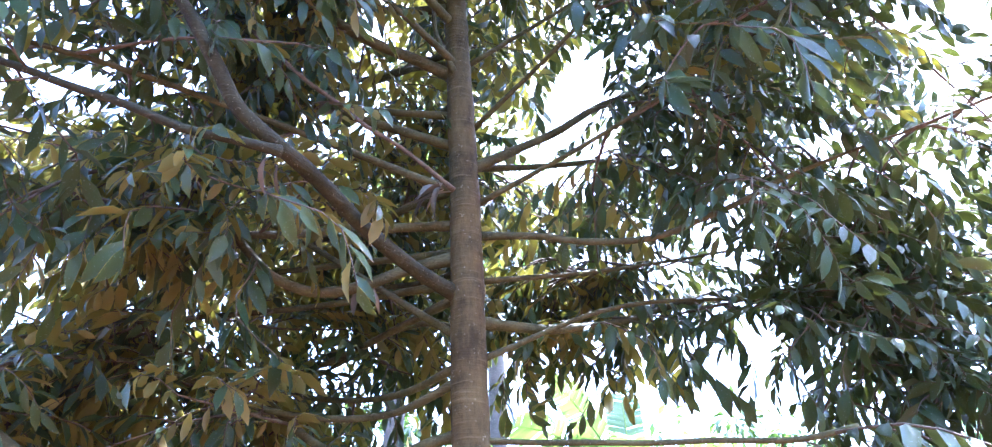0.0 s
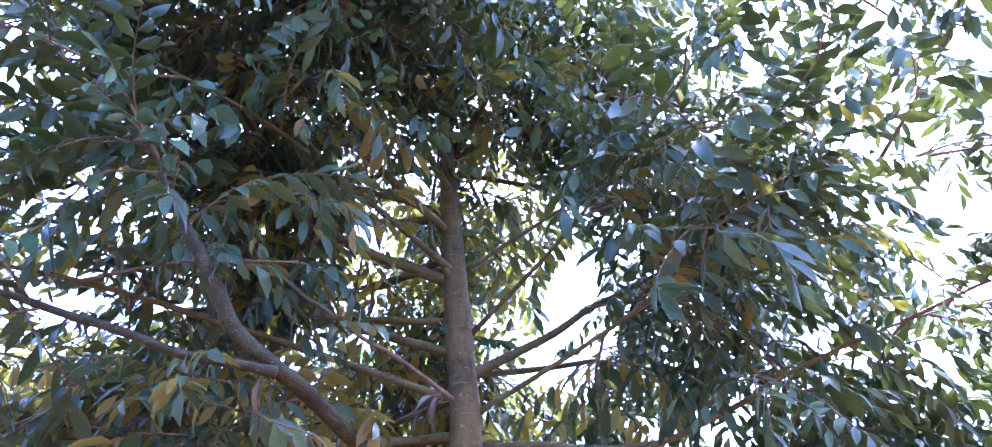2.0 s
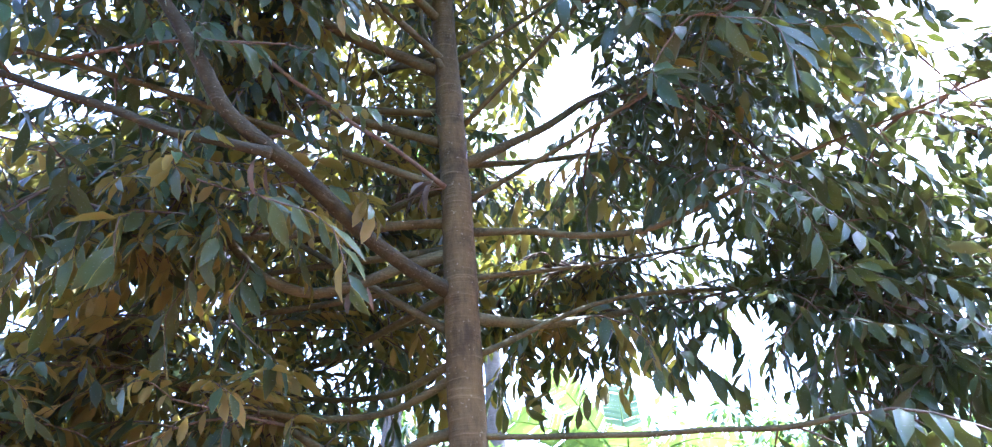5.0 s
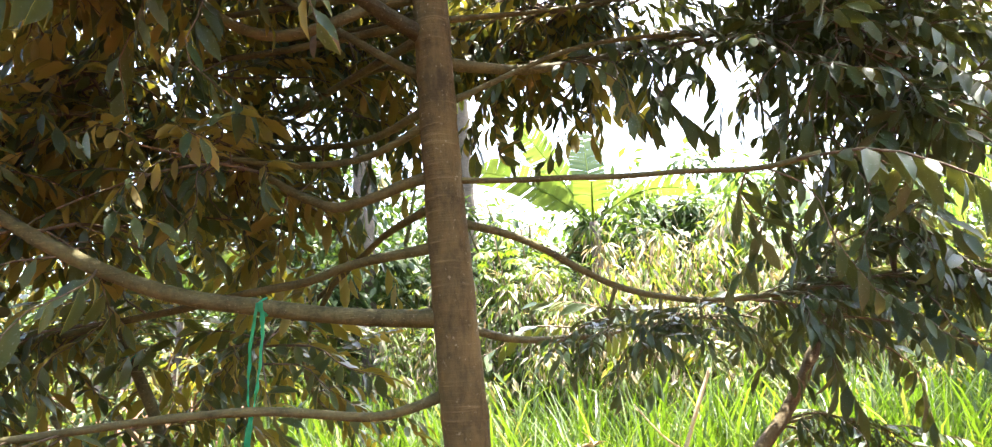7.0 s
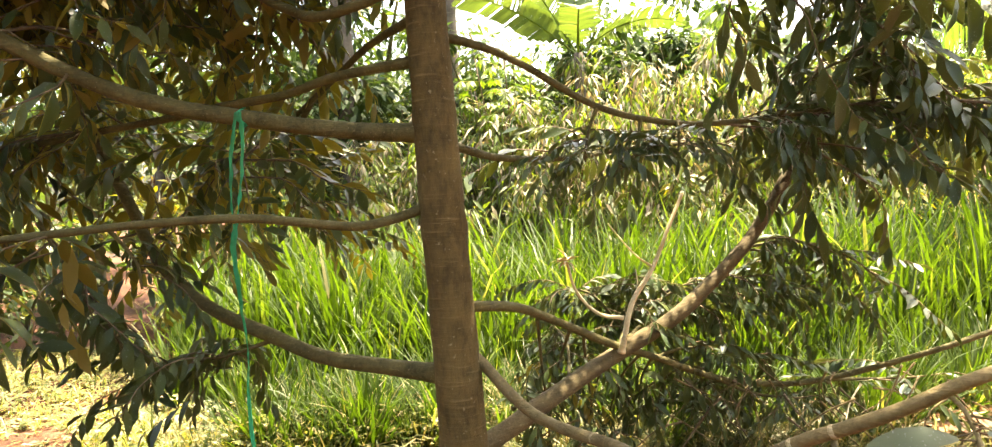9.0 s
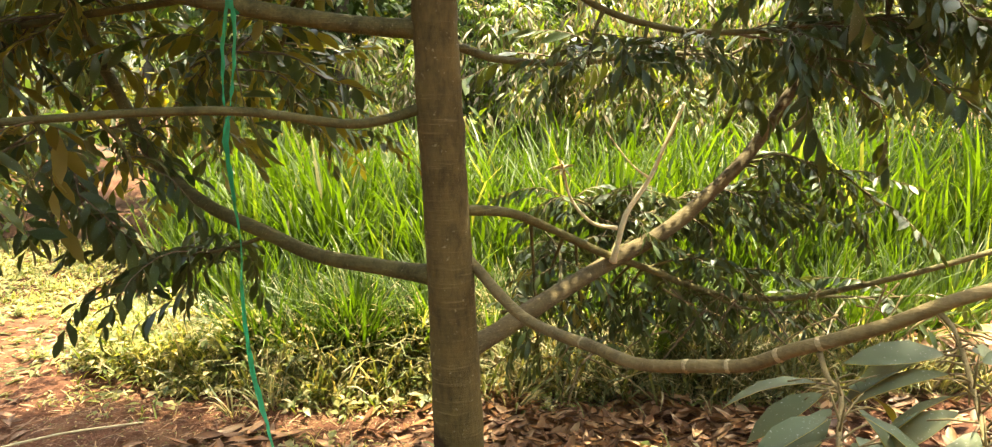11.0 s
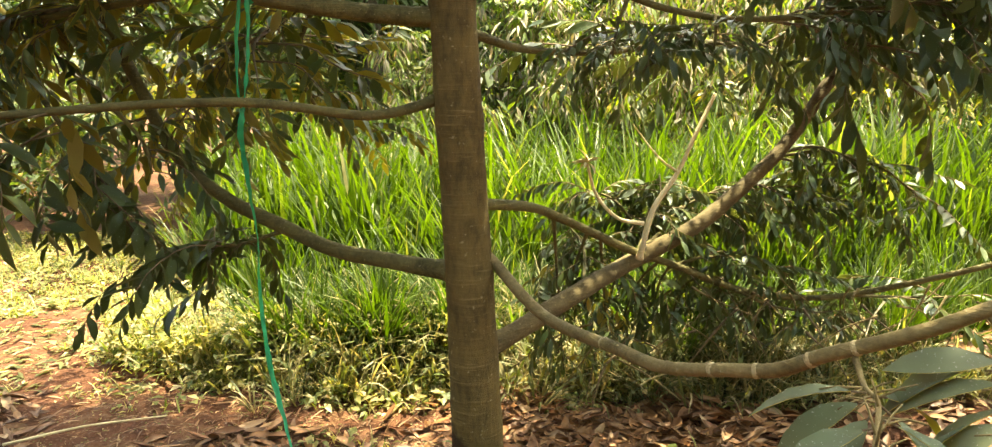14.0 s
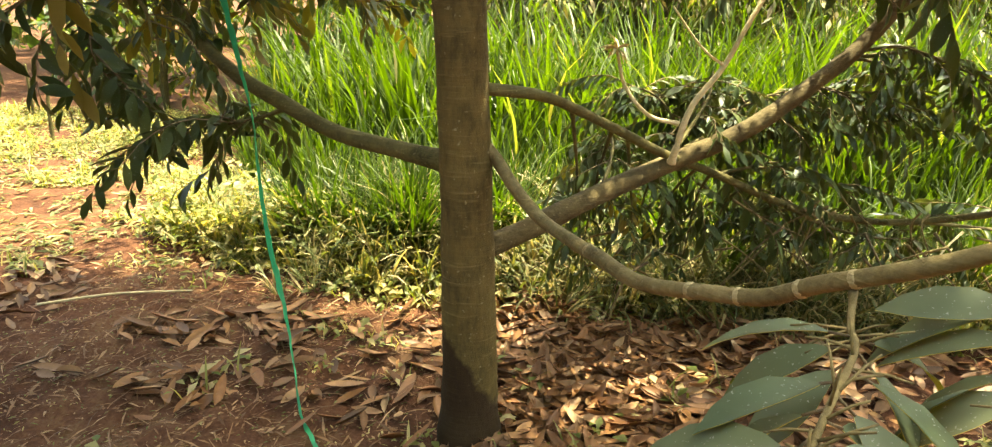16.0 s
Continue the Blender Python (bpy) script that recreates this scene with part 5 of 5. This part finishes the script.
def cassava_plant(x, y, h, seed, stems=5):
    ob = thing("cassava_plant", "tall cassava with thin stems and light green fingered leaves", "shrub", (x, y, 0), "cassava plants")
    r = random.Random(seed)
    for k in range(stems):
        a = r.uniform(0, 6.283)
        top = Vector((math.cos(a) * r.uniform(.1, .6), math.sin(a) * r.uniform(.1, .6), h * r.uniform(0.75, 1.05)))
        g = Geo()
        line = spline([Vector((0, 0, -0.03)), top * 0.5 + Vector((0.05, 0, 0.05)), top], 12)
        tube(g, line, lambda t: 0.016 - 0.009 * t, 6, 0)
        st = part("stem", g.mesh("stem", [TWIG]), ob)
        g = Geo()
        for i in range(46):
            t = 0.35 + 0.65 * i / 45
            p = line[min(int(t * 11), 11)]
            b = r.uniform(0, 6.283)
            d = Vector((math.cos(b), math.sin(b), r.uniform(-.1, .6))).normalized()
            end = p + d * r.uniform(0.14, 0.30)
            tube(g, [p, end], lambda t: 0.003, 3, 1)
            side = Vector((-d.y, d.x, 0)).normalized()
            for j in range(6):
                w = (j - 2.5) / 2.5 * 1.6
                f = (d * math.cos(w) + side * math.sin(w) + Vector((0, 0, -0.55))).normalized()
                ln = r.uniform(0.13, 0.19) * (1 - 0.12 * abs(w))
                leaf(g, end, f, Vector((0, 0, 1)) + d * 0.3, ln, ln * 0.26, 0.25, 0.1, 0, profile=SHORT)
        part("foliage", g.mesh("foliage", [CASSAVA, WEED]), st, kind="stuff")
    return ob


def bush(name, label, cat, x, y, h, spread, seed, mats, n=900, leaf_len=(0.08, 0.16), trunk=0.03, stems=5, base=0.15, wide=0.42, group="", droop=0.3, hang=0.2, other=0.15):
    """A shrub or tree: stems that fork, and leaves in uneven clumps round their tips."""
    ob = thing(name, label, cat, (x, y, 0), group)
    r = random.Random(seed)
    tips = []
    for k in range(stems):
        a = 6.283 * k / stems + r.uniform(-.5, .5)
        q = r.uniform(0.25, 1.0)
        top = Vector((math.cos(a) * spread * q, math.sin(a) * spread * q, h * r.uniform(0.6, 0.97) * (1.05 - 0.25 * q)))
        fork = Vector((0, 0, h * base)) + Vector((top.x, top.y, 0)) * 0.1
        line = spline([Vector((0, 0, -0.05)), fork, fork.lerp(top, 0.55) + Vector((r.uniform(-.1, .1) * spread, r.uniform(-.1, .1) * spread, 0.06 * h)), top], 14)
        g = Geo()
        tube(g, line, lambda t: trunk * (1 - 0.8 * t), 7, 0, 0.1)
        st = part("stem", g.mesh("stem", [LIMB]), ob)
        clumps = []
        for c in range(7):
            t = r.uniform(0.35, 1.0)
            o = Vector((r.gauss(0, 1), r.gauss(0, 1), r.gauss(0, 0.7))) * spread * 0.28
            c0 = line[int(t * 13)]
            clumps.append((c0 + o, r.uniform(0.12, 0.34) * spread))
            tube(g, [c0, c0 + o * 0.5 + Vector((0, 0, 0.03)), c0 + o], lambda t: trunk * 0.2 * (1 - 0.6 * t), 4, 0)
        st.data = g.mesh("stem", [LIMB])
        f = Geo()
        for i in range(n // stems):
            c, rad = clumps[r.randrange(7)]
            d = Vector((r.gauss(0, 1), r.gauss(0, 1), r.gauss(0, 0.8)))
            d = d.normalized() * rad * r.random() ** 0.4
            p = c + d
            if p.z < 0.05:
                continue
            ln = r.uniform(*leaf_len)
            way = Vector((d.x, d.y, d.z * 0.5)).normalized() + Vector((r.uniform(-.8, .8), r.uniform(-.8, .8), r.uniform(-.6, .3) - hang))
            leaf(f, p, way, Vector((r.uniform(-.6, .6), r.uniform(-.6, .6), 1)), ln, ln * wide * r.uniform(0.75, 1.2), droop, 0.15, 0 if r.random() > other else 1, profile=((0.0, 0.06), (0.4, 1.0), (1.0, 0.03)))
        part("foliage", f.mesh("foliage", list(mats)), st, kind="stuff")
    return ob


def palm(x, y, h, seed, fronds=16, reach=2.6, label="coconut palm with ringed grey trunk and feathery fronds", hang=1.35):
    ob = thing("coconut_palm", label, "palm tree", (x, y, 0), "coconut palms")
    r = random.Random(seed)
    g = Geo()
    line = spline([(0, 0, -0.1), (0.06, 0.0, h * 0.35), (0.10, 0.05, h * 0.7), (0.1, 0.05, h)], 60)
    rings = [0.012 * (1 if k % 3 == 0 else -0.3) for k in range(61)]
    tube(g, line, lambda t: 0.17 - 0.06 * t + rings[int(t * 59)], 12, 0)
    part("trunk", g.mesh("trunk", [PALMBARK]), ob)
    top = Vector((0.1, 0.05, h))
    for k in range(fronds):
        yaw = 137.5 * k
        tilt = r.uniform(-35, 70)
        ln = reach * r.uniform(0.85, 1.1)
        f = Geo()
        mid, p, n = [], Vector((0, 0, 0)), 26
        for i in range(n + 1):
            mid.append(p.copy())
            a = radians(tilt) - hang * (i / n) ** 1.4
            p += Vector((math.cos(a), 0, math.sin(a))) * (ln / n)
        tube(f, mid, lambda t: 0.022 * (1 - 0.85 * t), 5, 1)
        for i in range(4, n):
            t = i / n
            for j in (0.0, 0.5):
                q = mid[i].lerp(mid[i + 1], j)
                ax = (mid[i + 1] - mid[i]).normalized()
                for sgn in (-1, 1):
                    l2 = ln * 0.26 * math.sin(math.pi * min(1, t * 0.85 + 0.12)) * r.uniform(0.85, 1.1)
                    d = ax * 0.75 + Vector((0, sgn, 0)) * 0.8 + Vector((0, 0, r.uniform(-0.75, -0.15)))
                    leaf(f, q, d, Vector((0, 0, 1)), l2, 0.032, 0.35, 0.3, 0, profile=((0.0, 0.3), (0.3, 1.0), (1.0, 0.05)))
        part("frond", f.mesh("frond", [PALMLEAF, WEED]), ob, mtx=Matrix.Translation(top) @ pose(0, 0, 0, r.uniform(-15, 15), 0, yaw))
    return ob


banana_plant(1.8, 9.6, 4.5, 3, ((181, 42, 2.1, 1.5, 50), (165, 62, 1.8, 0.3, 60), (85, 84, 1.4, 0.2, 0), (20, 40, 1.7, 1.3, -30), (262, 45, 1.4, 1.4, 0)), 8)
banana_plant(4.6, 10.6, 3.3, 4, ((200, 50, 1.5, 1.5, 40), (80, 70, 1.3, 0.8, 0), (-20, 45, 1.5, 1.4, -40)), 10)
cassava_plant(-0.9, 9.3, 2.4, 15, 4)
banana_plant(-4.2, 10.8, 3.4, 6, ((250, 60, 1.8, 1.1, 0), (330, 55, 1.8, 1.1, 0), (160, 60, 1.7, 1.1, 30)), 6)
cassava_plant(0.75, 8.7, 3.2, 11, 6)
cassava_plant(1.35, 9.0, 2.9, 12, 4)
cassava_plant(-0.2, 9.2, 2.5, 13, 4)
cassava_plant(-2.3, 9.2, 3.0, 14, 5)

BUSH = ("dense green shrub behind the tall grass", "shrub")
for k, (bx, by, bh, bs, kind) in enumerate(((-2.0, 9.9, 2.6, 1.0, 0), (-3.3, 9.4, 2.6, 1.1, 1), (-4.9, 9.2, 2.8, 1.2, 0), (-6.4, 10.2, 3.2, 1.4, 0), (0.2, 9.9, 2.6, 1.0, 0), (2.2, 8.9, 2.9, 1.0, 2), (2.9, 8.7, 2.4, 0.9, 0),
                                        (3.7, 9.0, 3.0, 1.0, 2), (4.6, 8.6, 3.1, 1.1, 1), (5.6, 8.2, 3.6, 1.2, 1), (6.8, 8.6, 3.6, 1.3, 0), (8.2, 9.2, 3.6, 1.4, 1), (-0.9, 10.4, 3.3, 1.0, 0), (1.4, 10.6, 3.2, 1.1, 0))):
    mats = ((SHRUB, SHRUB_YELLOW), (SHRUB_YELLOW, SHRUB), (SHRUB, LEAF_DRY))[kind]
    bush("shrub", ("dense green shrub behind the tall grass", "yellow-green leafy shrub behind the tall grass", "half-dry shrub with brown and green leaves")[kind], "shrub", bx, by, bh, bs, 50 + k, mats, n=1500, leaf_len=(0.09, 0.19), group="shrubs behind the grass", stems=6, wide=(0.42, 0.38, 0.26)[kind], hang=(0.2, 0.2, 0.7)[kind])
for k, (bx, by, bh, bs) in enumerate(((0.35, 8.6, 3.3, 1.0), (1.25, 8.4, 3.3, 1.0), (2.05, 8.3, 3.7, 1.1), (2.9, 8.3, 3.7, 1.1), (3.7, 8.2, 3.6, 1.1), (-0.6, 8.9, 2.9, 1.0), (4.7, 8.6, 3.4, 1.0))):
    bush("shrub", "half-dry tangled shrub with brown and pale green leaves", "shrub", bx, by, bh, bs, 70 + k, (THICKET, CASSAVA), n=3000, leaf_len=(0.09, 0.20), group="shrubs behind the grass", stems=7, wide=0.2, hang=0.9, other=0.42, trunk=0.016)
for k, (bx, by, bh, bs) in enumerate(((0.2, 7.9, 1.7, 0.8), (1.2, 7.7, 1.8, 0.8), (2.3, 7.7, 1.9, 0.9), (3.5, 7.6, 1.9, 0.9), (-1.0, 8.1, 1.6, 0.8))):
    bush("shrub", "low sunlit tangle of pale dry stems and yellow-green leaves", "shrub", bx, by, bh, bs, 170 + k, (STRAW, CASSAVA), n=1100, leaf_len=(0.10, 0.22), group="shrubs behind the grass", stems=6, wide=0.22, hang=0.7, other=0.4, trunk=0.014)
for k, (bx, by, bh, bs) in enumerate(((3.4, 12.5, 5.0, 1.7), (5.6, 13.0, 4.3, 1.8), (8.6, 12.4, 6.0, 2.2), (-3.4, 12.6, 7.2, 2.3), (-6.2, 13.0, 7.6, 2.5), (0.6, 13.6, 4.4, 1.8), (-9.5, 13.5, 6.5, 2.4), (11.5, 13.5, 6.5, 2.4), (-1.5, 12.6, 6.0, 1.7), (0.9, 11.2, 4.5, 1.5), (2.5, 11.0, 4.9, 1.6), (4.0, 11.4, 4.9, 1.6), (-2.4, 10.8, 4.8, 1.3), (-0.2, 11.6, 4.6, 1.5))):
    bush("tree", "leafy green orchard tree in the distance", "tree", bx, by, bh, bs, 90 + k, (FARLEAF, SHRUB), n=5200, leaf_len=(0.13, 0.25), trunk=0.09, stems=7, base=0.28, group="trees in the distance")
# unseen trees added behind the camera to block low sky and ground bounce
for k, (bx, by, bh, bs) in enumerate(((-3.4, -2.6, 5.5, 2.0), (-0.9, -3.3, 5.2, 1.9), (2.9, -2.9, 5.8, 2.1), (-0.4, -5.6, 6.0, 2.3), (-6.5, -4.5, 6.0, 2.3), (6.4, -4.6, 6.0, 2.3))):
    bush("tree", "leafy tree added out of view to block light from behind", "tree", bx, by, bh, bs, 130 + k, (FARLEAF, LEAF_UNDER), n=2200, leaf_len=(0.22, 0.38), trunk=0.09, stems=7, base=0.25, group="orchard rows", wide=0.36, hang=0.7)
palm(-1.45, 10.4, 8.6, 31, 17, 3.2)
palm(0.05, 11.4, 9.4, 32, 15, 3.0)
palm(6.6, 7.4, 4.2, 33, 15, 2.9, "low coconut palm with bright green feathery fronds")


def far_woods():
    """The wood that closes the view all round."""
    r = random.Random(61)
    g = Geo()
    for i in range(15000):
        a = r.uniform(0, 6.283)
        d = r.uniform(17, 24)
        x, y = d * math.cos(a), 3 + d * math.sin(a)
        top = 5.2 + 1.6 * noise.noise(Vector((math.cos(a) * 4, math.sin(a) * 4, 1))) + 1.0 * noise.noise(Vector((math.cos(a) * 13, math.sin(a) * 13, 2)))
        z = top * (1 - r.random() ** 1.6)
        ln = r.uniform(0.35, 0.8)
        leaf(g, Vector((x, y, z + 0.1)), Vector((r.uniform(-1, 1), r.uniform(-1, 1), r.uniform(-.8, .3))), Vector((r.uniform(-.6, .6), r.uniform(-.6, .6), 1)), ln, ln * 0.6, 0.3, 0.15, 0, profile=((0.0, 0.1), (0.45, 1.0), (1.0, 0.05)))
    tagged(new("far_woods", g.mesh("far_woods", [FARLEAF])), "green wood closing the view all round", "woods", kind="stuff")


far_woods()

# a heap of dry brown fronds at the foot of the grass
for k, (fx, fy, fz, yaw, tip) in enumerate(((2.02, 4.02, 0.10, 6, 16), (2.12, 3.95, 0.05, -14, 20), (3.12, 4.1, 0.08, 168, 15))):
    ob = new("dry_frond", banana_leaf_geo(700 + k, 1.1, 0.34, 0.35, 1.0).mesh("dry_frond", [LEAF_RUST, DRYWOOD]))
    ob.matrix_world = pose(fx, fy, fz, 12 * (k - 1), -tip, yaw)
    tagged(ob, "dry brown fallen frond lying in the grass edge", "dry frond", "fallen fronds")
